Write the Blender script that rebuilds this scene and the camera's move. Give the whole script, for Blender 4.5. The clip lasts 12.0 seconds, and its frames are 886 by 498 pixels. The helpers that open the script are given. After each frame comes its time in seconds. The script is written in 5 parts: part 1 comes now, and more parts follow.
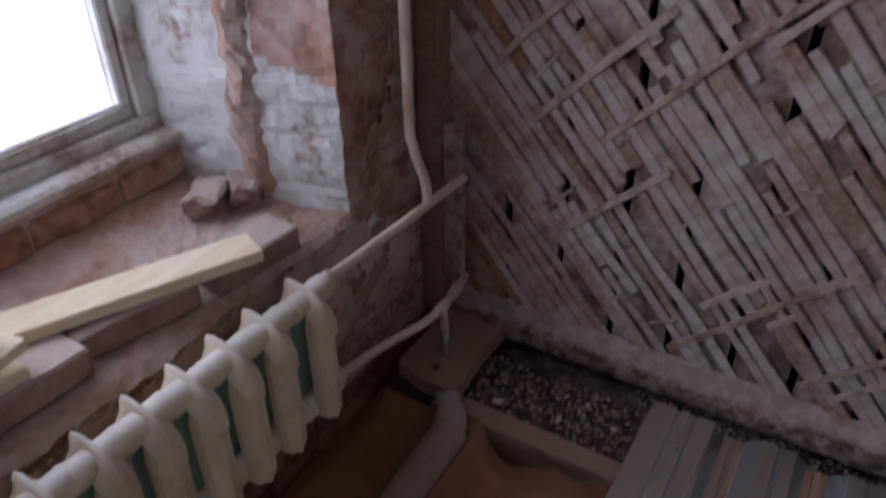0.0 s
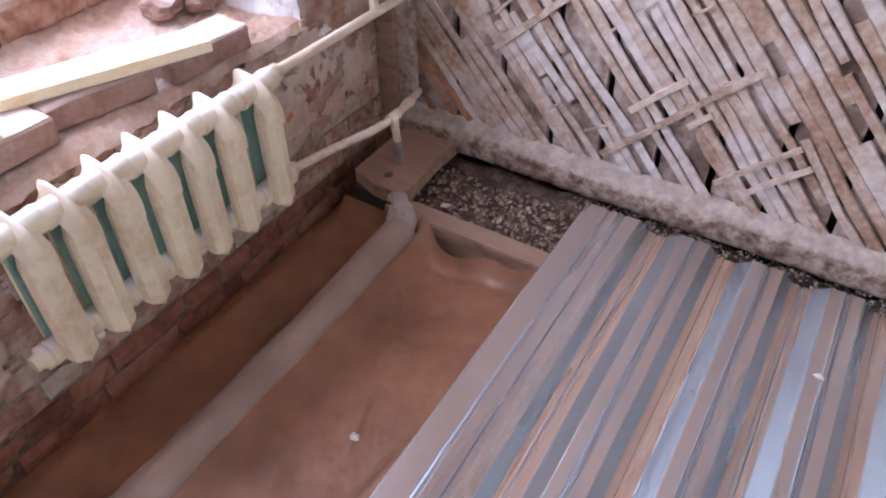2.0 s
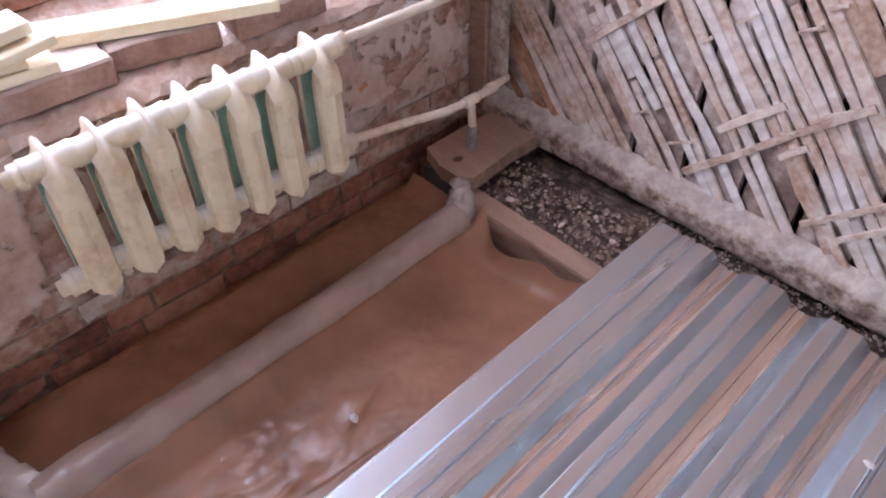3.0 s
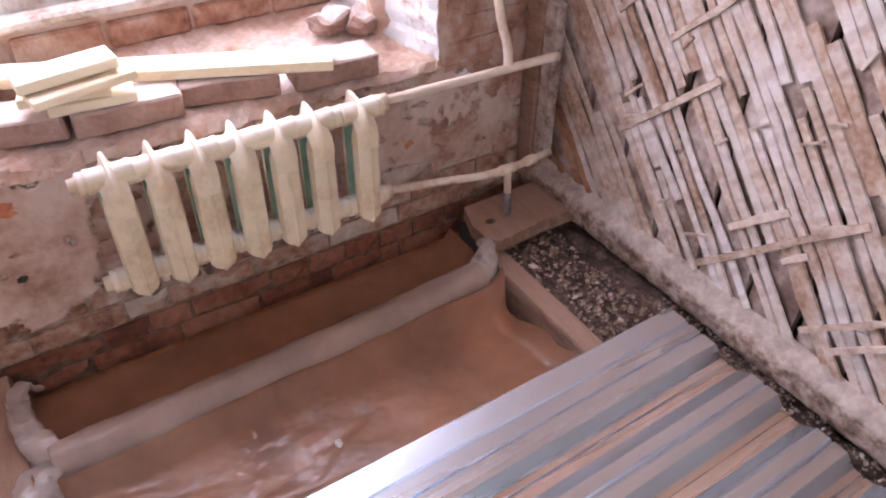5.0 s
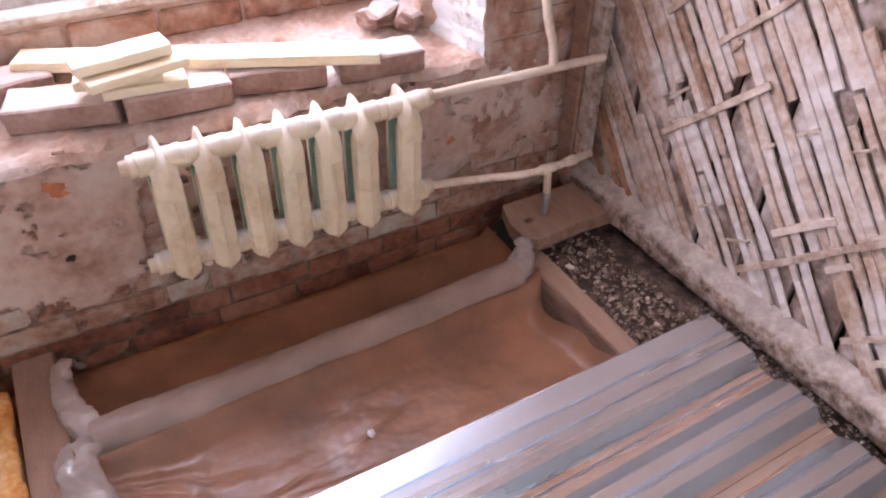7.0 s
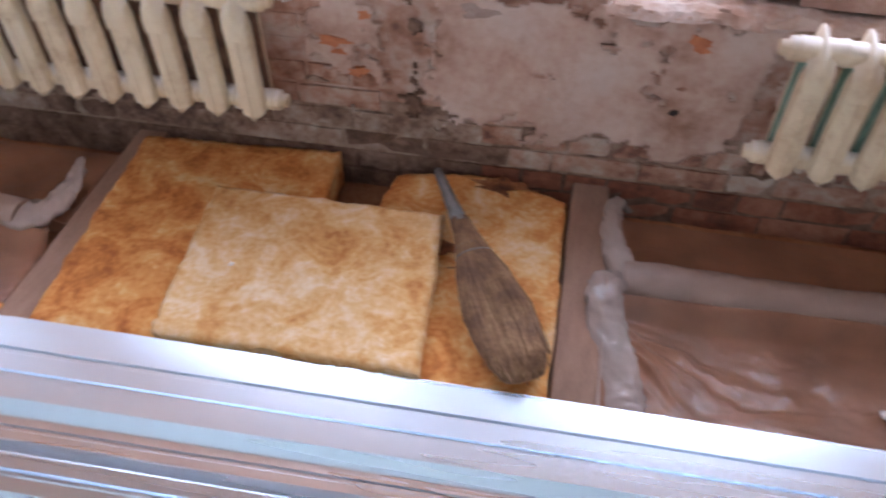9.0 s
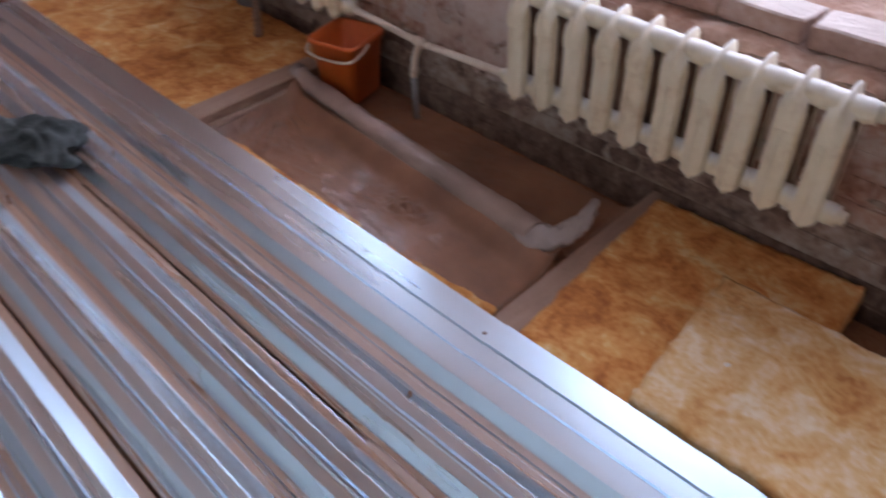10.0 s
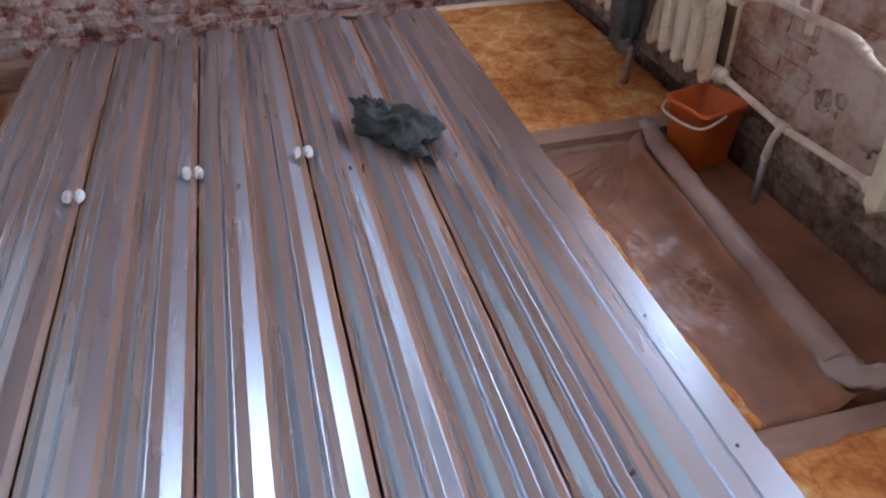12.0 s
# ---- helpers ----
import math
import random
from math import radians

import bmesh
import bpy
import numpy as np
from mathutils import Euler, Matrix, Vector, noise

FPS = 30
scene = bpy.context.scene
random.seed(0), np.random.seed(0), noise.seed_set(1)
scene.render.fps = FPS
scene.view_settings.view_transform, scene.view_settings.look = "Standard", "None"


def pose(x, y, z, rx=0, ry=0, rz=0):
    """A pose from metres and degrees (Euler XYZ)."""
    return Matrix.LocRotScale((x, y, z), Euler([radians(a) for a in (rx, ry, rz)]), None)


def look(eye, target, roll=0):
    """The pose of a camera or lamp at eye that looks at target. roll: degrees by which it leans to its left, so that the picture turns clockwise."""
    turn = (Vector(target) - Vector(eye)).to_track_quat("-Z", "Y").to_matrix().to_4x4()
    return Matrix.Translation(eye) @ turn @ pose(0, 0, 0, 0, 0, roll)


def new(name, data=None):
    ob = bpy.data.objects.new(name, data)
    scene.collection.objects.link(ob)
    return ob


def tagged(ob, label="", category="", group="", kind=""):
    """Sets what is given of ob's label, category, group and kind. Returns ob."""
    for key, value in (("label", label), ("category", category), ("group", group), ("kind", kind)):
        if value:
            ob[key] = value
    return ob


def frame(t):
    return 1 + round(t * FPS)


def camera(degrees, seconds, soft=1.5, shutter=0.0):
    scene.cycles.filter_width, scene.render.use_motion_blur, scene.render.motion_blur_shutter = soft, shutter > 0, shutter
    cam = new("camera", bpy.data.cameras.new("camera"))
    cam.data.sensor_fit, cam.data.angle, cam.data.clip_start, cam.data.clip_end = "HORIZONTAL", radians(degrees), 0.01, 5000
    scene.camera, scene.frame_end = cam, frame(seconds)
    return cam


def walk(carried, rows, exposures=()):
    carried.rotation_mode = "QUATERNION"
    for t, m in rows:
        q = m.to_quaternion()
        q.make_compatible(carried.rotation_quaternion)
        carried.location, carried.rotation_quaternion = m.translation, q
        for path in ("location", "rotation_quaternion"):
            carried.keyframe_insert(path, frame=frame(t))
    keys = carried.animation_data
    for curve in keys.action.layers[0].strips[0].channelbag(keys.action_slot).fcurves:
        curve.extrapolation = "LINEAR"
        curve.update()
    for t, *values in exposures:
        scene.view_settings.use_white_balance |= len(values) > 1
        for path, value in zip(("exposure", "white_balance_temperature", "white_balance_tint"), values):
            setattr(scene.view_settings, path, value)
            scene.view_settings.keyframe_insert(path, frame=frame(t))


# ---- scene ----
cam = camera(61.3, 12.0, soft=2.0, shutter=0.2)
PATH = [
    (0, (-1.715, -1.081, 1.524), (-0.297, -0.197, 0.424), -0.8),
    (0.5, (-1.746, -1.061, 1.407), (-0.594, -0.234, -0.003), -2.7),
    (1, (-1.811, -1.137, 1.43), (-0.713, -0.259, 0.008), -2.4),
    (1.5, (-1.856, -1.3, 1.442), (-0.664, -0.47, 0.066), -1.0),
    (2, (-1.865, -1.375, 1.439), (-0.616, -0.573, 0.099), -1.1),
    (2.5, (-1.755, -1.439, 1.406), (-0.637, -0.493, 0.044), -1.2),
    (4.5, (-1.524, -1.738, 1.495), (-0.659, -0.531, 0.155), -0.3),
    (5, (-1.515, -1.762, 1.508), (-0.681, -0.459, 0.24), 0.5),
    (5.5, (-1.527, -1.767, 1.511), (-0.739, -0.415, 0.266), 0.5),
    (6, (-1.536, -1.755, 1.513), (-0.756, -0.389, 0.278), 1.2),
    (6.5, (-1.525, -1.758, 1.513), (-0.74, -0.389, 0.284), 0.7),
    (8.4, (-1.686, -1.777, 1.421), (-1.326, -0.476, -0.054), -0.7),
    (8.5, (-1.693, -1.775, 1.434), (-1.464, -0.447, -0.045), -1.7),
    (8.8, (-1.834, -1.753, 1.443), (-1.934, -0.382, -0.009), -0.7),
    (9, (-1.952, -1.756, 1.432), (-2.218, -0.389, -0.004), -0.1),
    (9.1, (-2.003, -1.769, 1.418), (-2.357, -0.406, -0.002), -0.1),
    (9.5, (-2.219, -1.838, 1.424), (-2.793, -0.494, 0.059), -1.1),
    (10, (-2.378, -1.866, 1.428), (-3.464, -0.816, 0.118), -1.7),
    (10.5, (-2.392, -1.781, 1.446), (-3.9, -1.12, 0.31), -3.3),
    (11, (-2.371, -1.702, 1.438), (-3.881, -1.059, 0.296), -2.2),
    (11.5, (-2.363, -1.713, 1.434), (-3.924, -1.294, 0.256), -3.2),
    (12, (-2.327, -1.798, 1.425), (-3.884, -1.421, 0.228), -1.5),
]
EXPO = [(0.0, -1.92, 6350, 16), (0.3, -1.5, 6150, 16), (0.6, -0.75, 6000, 16), (1.0, -0.25, 6150, 17), (1.5, 0.08, 6200, 17), (2.5, 0.35, 6200, 16), (4.5, 0.36, 6550, 20), (5.5, 0.37, 6950, 25), (6.5, 0.39, 6950, 25), (8.4, 0.28, 6350, 15), (9.0, 0.03, 6300, 14), (10.0, -0.64, 6200, 14), (10.5, -0.74, 6200, 16), (12.0, -0.48, 6200, 15)]
walk(cam, [(t, look(eye, target, roll)) for t, eye, target, roll in PATH], EXPO)

# ---- exposure, world, daylight ----

world = bpy.data.worlds.new("world")
scene.world = world
world.use_nodes = True
_wn = world.node_tree
_sky = _wn.nodes.new("ShaderNodeTexSky")
_sky.sky_type = "NISHITA"
_sky.sun_disc = False
_sky.sun_elevation, _sky.sun_rotation = radians(35), radians(200)
_wn.links.new(_sky.outputs[0], _wn.nodes["Background"].inputs[0])
_wn.nodes["Background"].inputs[1].default_value = 0.12

_sun = bpy.data.lights.new("sun", "SUN")
_sun.energy, _sun.angle, _sun.color = 2.0, radians(0.5), (1.0, 0.95, 0.86)
new("sun", _sun).matrix_world = look((0, 0, 10), (-1.5, 6.0, 4.0))


def daylight(name, centre, w, h, power):
    la = bpy.data.lights.new(name, "AREA")
    la.shape, la.size, la.size_y, la.energy, la.color = "RECTANGLE", w, h, power, (0.71, 0.80, 1.0)
    new(name, la).matrix_world = look(centre, (centre[0], centre[1] - 1.0, centre[2] - 0.3))


# ---- helpers for building ----
R = random.Random(7)


def part(name, bm, material, parent=None, label="", smooth=False):
    me = bpy.data.meshes.new(name)
    bm.to_mesh(me)
    bm.free()
    for m in (material if isinstance(material, (list, tuple)) else [material]):
        me.materials.append(m)
    if smooth:
        for p in me.polygons:
            p.use_smooth = True
    ob = new(name, me)
    if parent is not None:
        ob.parent = parent
    if label:
        ob["label"] = label
    return ob


def thing(name, label, category, group="", kind="", at=(0, 0, 0)):
    ob = new(name)
    ob.empty_display_size = 0.05
    ob.location = at
    return tagged(ob, label, category, group, kind)


def box(bm, x0, x1, y0, y1, z0, z1, bevel=0.0, m=None, mat=0):
    """A box, with chamfered edges where bevel is given."""
    tmp = bmesh.new()
    bmesh.ops.create_cube(tmp, size=1.0)
    for v in tmp.verts:
        v.co = Vector(((x0 + x1) / 2 + v.co.x * (x1 - x0), (y0 + y1) / 2 + v.co.y * (y1 - y0), (z0 + z1) / 2 + v.co.z * (z1 - z0)))
    if bevel:
        bmesh.ops.bevel(tmp, geom=tmp.edges[:], offset=bevel, segments=1, affect="EDGES", clamp_overlap=True)
    if m is not None:
        bmesh.ops.transform(tmp, matrix=m, verts=tmp.verts[:])
    join(bm, tmp, mat)
    return bm


def join(bm, tmp, mat=0):
    vs = [bm.verts.new(v.co) for v in tmp.verts]
    tmp.verts.index_update()
    for f in tmp.faces:
        try:
            nf = bm.faces.new([vs[v.index] for v in f.verts])
            nf.smooth = f.smooth
            nf.material_index = mat
        except ValueError:
            pass
    tmp.free()


def tube(bm, pts, radii, n=10, cap=True, squash=1.0, mat=0):
    """A round tube along points; radii one number or one a point."""
    pts = [Vector(p) for p in pts]
    if not isinstance(radii, (list, tuple)):
        radii = [radii] * len(pts)
    rings, up = [], None
    for i, p in enumerate(pts):
        d = (pts[min(i + 1, len(pts) - 1)] - pts[max(i - 1, 0)]).normalized()
        if up is None:
            up = Vector((0, 0, 1)) if abs(d.z) < 0.9 else Vector((0, 1, 0))
        s = d.cross(up).normalized()
        u = s.cross(d).normalized()
        up = u
        rings.append([bm.verts.new(p + (s * math.cos(a) + u * math.sin(a) * squash) * radii[i]) for a in [2 * math.pi * k / n for k in range(n)]])
    for a, b in zip(rings, rings[1:]):
        for k in range(n):
            f = bm.faces.new((a[k], a[(k + 1) % n], b[(k + 1) % n], b[k]))
            f.smooth = True
            f.material_index = mat
    if cap:
        bm.faces.new(rings[0][::-1]).material_index = mat
        bm.faces.new(rings[-1]).material_index = mat
    bmesh.ops.recalc_face_normals(bm, faces=bm.faces[:])
    return bm


def curve_pts(pts, n=8):
    """A smooth line through points."""
    pts = [Vector(p) for p in pts]
    out = []
    for i in range(len(pts) - 1):
        p0, p1, p2, p3 = pts[max(i - 1, 0)], pts[i], pts[i + 1], pts[min(i + 2, len(pts) - 1)]
        for k in range(n):
            t = k / n
            out.append(0.5 * ((2 * p1) + (p2 - p0) * t + (2 * p0 - 5 * p1 + 4 * p2 - p3) * t * t + (3 * p1 - p0 - 3 * p2 + p3) * t ** 3))
    out.append(pts[-1])
    return out


def sheet(bm, nx, ny, fn, smooth=True, mat=0):
    """A grid of nx by ny cells; fn(u, v) gives the place."""
    g = [[bm.verts.new(fn(i / nx, j / ny)) for j in range(ny + 1)] for i in range(nx + 1)]
    for i in range(nx):
        for j in range(ny):
            f = bm.faces.new((g[i][j], g[i + 1][j], g[i + 1][j + 1], g[i][j + 1]))
            f.smooth = smooth
            f.material_index = mat
    return bm


def fbm(p, s=1.0, o=3):
    return noise.fractal(Vector(p) * s, 0.6, 2.0, o)


# ---- materials ----
def mat(name, stops, scale=6.0, rough=0.8, metal=0.0, fine=60.0, bump=0.3, dist=0.004, vary=0.15, spec=0.5, stretch=(1, 1, 1), dust=None, dust_amt=0.0, turn=0.0, detail=6.0, bscale=None, bands=None, distort=0.0):
    """Colour from two scales of noise in world metres, per-piece variation, dust on what faces up, and relief."""
    m = bpy.data.materials.new(name)
    m.use_nodes = True
    n, l = m.node_tree.nodes, m.node_tree.links
    bs = n["Principled BSDF"]
    geo = n.new("ShaderNodeNewGeometry")
    mp = n.new("ShaderNodeMapping")
    mp.inputs["Scale"].default_value = stretch
    mp.inputs["Rotation"].default_value = (turn, 0, 0)
    info = n.new("ShaderNodeObjectInfo")
    off = n.new("ShaderNodeVectorMath")
    off.operation = "SCALE"
    off.inputs[0].default_value = (3.1, 1.7, 2.3)
    l.new(info.outputs["Random"], off.inputs["Scale"])
    l.new(geo.outputs["Position"], mp.inputs["Vector"])
    big = n.new("ShaderNodeTexNoise")
    big.inputs["Scale"].default_value, big.inputs["Detail"].default_value, big.inputs["Roughness"].default_value = scale, detail, 0.62
    big.inputs["Distortion"].default_value = distort
    small = n.new("ShaderNodeTexNoise")
    small.inputs["Scale"].default_value, small.inputs["Detail"].default_value = fine, 4.0
    for t in (big, small):
        l.new(mp.outputs[0], t.inputs["Vector"])
    add = n.new("ShaderNodeMath")
    add.operation = "MULTIPLY_ADD"
    l.new(small.outputs[0], add.inputs[0])
    add.inputs[1].default_value = 0.35
    l.new(big.outputs[0], add.inputs[2])
    rnd = n.new("ShaderNodeMath")
    rnd.operation = "MULTIPLY_ADD"
    l.new(info.outputs["Random"], rnd.inputs[0])
    rnd.inputs[1].default_value = vary
    l.new(add.outputs[0], rnd.inputs[2])
    sub = n.new("ShaderNodeMath")
    sub.operation = "SUBTRACT"
    l.new(rnd.outputs[0], sub.inputs[0])
    sub.inputs[1].default_value = 0.175 + vary / 2
    ramp = n.new("ShaderNodeValToRGB")
    cr = ramp.color_ramp
    while len(cr.elements) < len(stops):
        cr.elements.new(0.5)
    for e, (pos, c) in zip(cr.elements, stops):
        e.position, e.color = pos, (*c, 1)
    l.new(sub.outputs[0], ramp.inputs[0])
    col = ramp.outputs[0]
    if bands:
        # ghost marks of laths that were torn off, running across the partition
        period, tone, amount = bands
        sp = n.new("ShaderNodeSeparateXYZ")
        l.new(geo.outputs["Position"], sp.inputs[0])
        sm = n.new("ShaderNodeMath")
        l.new(sp.outputs["Y"], sm.inputs[0])
        l.new(sp.outputs["Z"], sm.inputs[1])
        wv = n.new("ShaderNodeMath")
        wv.operation = "MULTIPLY_ADD"
        l.new(big.outputs[0], wv.inputs[0])
        wv.inputs[1].default_value = 0.16
        l.new(sm.outputs[0], wv.inputs[2])
        pp = n.new("ShaderNodeMath")
        pp.operation = "PINGPONG"
        pp.inputs[1].default_value = period / 2
        l.new(wv.outputs[0], pp.inputs[0])
        mr2 = n.new("ShaderNodeMapRange")
        mr2.inputs["From Min"].default_value, mr2.inputs["From Max"].default_value = period * 0.08, period * 0.24
        mr2.inputs["To Min"].default_value, mr2.inputs["To Max"].default_value = amount, 0.0
        l.new(pp.outputs[0], mr2.inputs["Value"])
        pt = n.new("ShaderNodeMath")
        pt.operation = "MULTIPLY"
        l.new(mr2.outputs[0], pt.inputs[0])
        pn = n.new("ShaderNodeMapRange")
        pn.inputs["From Min"].default_value, pn.inputs["From Max"].default_value = 0.38, 0.58
        l.new(big.outputs[0], pn.inputs["Value"])
        l.new(pn.outputs[0], pt.inputs[1])
        mb = n.new("ShaderNodeMix")
        mb.data_type = "RGBA"
        l.new(pt.outputs[0], mb.inputs["Factor"])
        l.new(col, mb.inputs["A"])
        mb.inputs["B"].default_value = (*tone, 1)
        col = mb.outputs["Result"]
    if dust:
        sep = n.new("ShaderNodeSeparateXYZ")
        l.new(geo.outputs["Normal"], sep.inputs[0])
        mr = n.new("ShaderNodeMapRange")
        mr.inputs["From Min"].default_value, mr.inputs["From Max"].default_value = 0.25, 0.95
        l.new(sep.outputs["Z"], mr.inputs["Value"])
        mul = n.new("ShaderNodeMath")
        mul.operation = "MULTIPLY"
        mul.inputs[1].default_value = dust_amt
        l.new(mr.outputs[0], mul.inputs[0])
        mx = n.new("ShaderNodeMix")
        mx.data_type = "RGBA"
        l.new(mul.outputs[0], mx.inputs["Factor"])
        l.new(col, mx.inputs["A"])
        mx.inputs["B"].default_value = (*dust, 1)
        col = mx.outputs["Result"]
    l.new(col, bs.inputs["Base Color"])
    rr = n.new("ShaderNodeMapRange")
    rr.inputs["To Min"].default_value, rr.inputs["To Max"].default_value = max(rough - 0.12, 0.02), min(rough + 0.12, 1.0)
    rr.inputs["From Min"].default_value, rr.inputs["From Max"].default_value = 0.3, 0.7
    l.new(big.outputs[0], rr.inputs["Value"])
    l.new(rr.outputs[0], bs.inputs["Roughness"])
    bs.inputs["Metallic"].default_value = metal
    bs.inputs["Specular IOR Level"].default_value = spec
    if bump:
        bp = n.new("ShaderNodeBump")
        bp.inputs["Strength"].default_value, bp.inputs["Distance"].default_value = bump, dist
        src = small
        if bscale:
            src = n.new("ShaderNodeTexNoise")
            src.inputs["Scale"].default_value, src.inputs["Detail"].default_value = bscale, 6.0
            l.new(mp.outputs[0], src.inputs["Vector"])
        l.new(src.outputs[0], bp.inputs["Height"])
        l.new(bp.outputs[0], bs.inputs["Normal"])
    return m


M_brickN = mat("old_brick_plaster", [(0.26, (0.17, 0.085, 0.06)), (0.38, (0.36, 0.175, 0.115)), (0.47, (0.46, 0.27, 0.195)), (0.56, (0.53, 0.375, 0.30)), (0.70, (0.58, 0.47, 0.405)), (0.80, (0.52, 0.16, 0.07))], scale=7.0, fine=34, bump=0.8, dist=0.012, vary=0.10, rough=0.92, bscale=30, detail=9)
M_damp = mat("dark_damp_mortar", [(0.3, (0.12, 0.065, 0.045)), (0.45, (0.27, 0.165, 0.115)), (0.6, (0.40, 0.285, 0.215)), (0.75, (0.50, 0.42, 0.34))], scale=14, fine=50, bump=1.0, dist=0.014, rough=0.95, bscale=26)
M_chase = mat("dark_brown_mortar", [(0.3, (0.10, 0.05, 0.03)), (0.5, (0.21, 0.12, 0.08)), (0.75, (0.34, 0.22, 0.165))], scale=16, fine=50, bump=1.0, dist=0.012, rough=0.95)
M_mortar = mat("old_mortar", [(0.3, (0.20, 0.125, 0.095)), (0.55, (0.40, 0.28, 0.225)), (0.75, (0.50, 0.40, 0.34))], scale=5, fine=50, bump=0.8, dist=0.012, rough=0.95)
M_brickW = mat("bare_red_brick", [(0.25, (0.08, 0.035, 0.028)), (0.34, (0.27, 0.09, 0.06)), (0.41, (0.36, 0.185, 0.145)), (0.49, (0.43, 0.305, 0.265)), (0.64, (0.49, 0.39, 0.355)), (0.82, (0.48, 0.17, 0.08))], scale=9, fine=45, bump=1.2, dist=0.03, vary=0.15, rough=0.93, bscale=16, distort=0.8)
M_brickL = mat("loose_brick", [(0.3, (0.26, 0.145, 0.11)), (0.55, (0.40, 0.245, 0.195)), (0.75, (0.50, 0.36, 0.31))], scale=8, fine=60, bump=0.6, dist=0.008, rough=0.92, dust=(0.62, 0.52, 0.47), dust_amt=0.75)
M_bricklow = mat("damp_red_brick", [(0.27, (0.17, 0.075, 0.05)), (0.38, (0.36, 0.17, 0.11)), (0.48, (0.46, 0.27, 0.19)), (0.58, (0.52, 0.37, 0.285)), (0.74, (0.58, 0.50, 0.42))], scale=11, fine=40, bump=0.9, dist=0.012, vary=0.22, rough=0.93, bscale=30, detail=9)
M_brickfoot = mat("wet_dark_red_brick", [(0.3, (0.12, 0.035, 0.02)), (0.5, (0.29, 0.10, 0.055)), (0.72, (0.42, 0.19, 0.12))], scale=6, fine=40, bump=0.8, dist=0.012, vary=0.2, rough=0.85, bscale=26)
M_reveal = mat("whitewashed_reveal", [(0.30, (0.40, 0.24, 0.18)), (0.38, (0.60, 0.52, 0.48)), (0.48, (0.76, 0.74, 0.73)), (0.75, (0.82, 0.80, 0.79))], scale=5, fine=40, bump=0.8, dist=0.016, rough=0.9, bscale=22)
M_plaster = mat("old_pink_plaster", [(0.28, (0.34, 0.18, 0.12)), (0.45, (0.54, 0.35, 0.27)), (0.58, (0.62, 0.455, 0.37)), (0.78, (0.67, 0.54, 0.47))], scale=4, fine=30, bump=0.6, dist=0.01, rough=0.93, bscale=18)
M_revealbare = mat("bare_pink_brick", [(0.3, (0.40, 0.13, 0.07)), (0.5, (0.55, 0.33, 0.26)), (0.7, (0.62, 0.50, 0.45))], scale=6, fine=40, bump=0.7, dist=0.012, rough=0.92, vary=0.2, bscale=26)
M_sill = mat("dusty_sill", [(0.3, (0.36, 0.19, 0.13)), (0.5, (0.52, 0.34, 0.26)), (0.7, (0.64, 0.52, 0.46))], scale=5, fine=45, bump=0.6, dist=0.012, rough=0.95)
M_lath = mat("grey_lath_wood", [(0.24, (0.20, 0.10, 0.06)), (0.38, (0.36, 0.225, 0.155)), (0.48, (0.47, 0.35, 0.28)), (0.60, (0.55, 0.465, 0.42)), (0.78, (0.63, 0.57, 0.545))], scale=4.0, fine=55, bump=0.5, dist=0.004, rough=0.88, vary=0.20, detail=8, bands=(0.105, (0.25, 0.145, 0.10), 0.32))
# plaster-stained, and darkened to paint shadow lines between the laths
M_board = mat("stained_board_with_gap_shade", [(0.28, (0.10, 0.055, 0.04)), (0.45, (0.20, 0.13, 0.10)), (0.58, (0.36, 0.27, 0.23)), (0.75, (0.52, 0.44, 0.40))], scale=8, fine=30, bump=0.5, dist=0.005, rough=0.9, vary=0.10)
M_rustlath = mat("rust_stained_lath", [(0.3, (0.16, 0.07, 0.035)), (0.5, (0.34, 0.16, 0.085)), (0.7, (0.48, 0.28, 0.18))], scale=9, fine=60, bump=0.5, dist=0.004, rough=0.88, vary=0.2)
M_cross = mat("weathered_lath_wood", [(0.3, (0.27, 0.165, 0.11)), (0.5, (0.46, 0.34, 0.265)), (0.75, (0.60, 0.50, 0.43))], scale=14, fine=80, bump=0.5, dist=0.003, rough=0.85, vary=0.2)
M_beam = mat("dusty_timber", [(0.28, (0.09, 0.05, 0.035)), (0.42, (0.24, 0.155, 0.115)), (0.54, (0.38, 0.285, 0.235)), (0.75, (0.50, 0.42, 0.37))], scale=22, fine=60, bump=0.9, dist=0.01, rough=0.92, dust=(0.56, 0.47, 0.42), dust_amt=0.55, bscale=34)
M_orangebrick = mat("exposed_orange_brick", [(0.3, (0.42, 0.12, 0.05)), (0.6, (0.60, 0.22, 0.10))], scale=20, fine=60, bump=0.6, dist=0.006, rough=0.9)
M_joist = mat("brown_joist_timber", [(0.3, (0.14, 0.07, 0.045)), (0.5, (0.27, 0.15, 0.10)), (0.75, (0.38, 0.24, 0.17))], scale=8, fine=70, bump=0.5, dist=0.004, rough=0.88, stretch=(4, 1, 4), dust=(0.38, 0.23, 0.165), dust_amt=0.5)
M_pine = mat("fresh_pine", [(0.3, (0.80, 0.60, 0.37)), (0.5, (0.88, 0.74, 0.52)), (0.75, (0.90, 0.80, 0.62))], scale=5, fine=60, bump=0.2, dist=0.002, rough=0.7, stretch=(1, 7, 7))


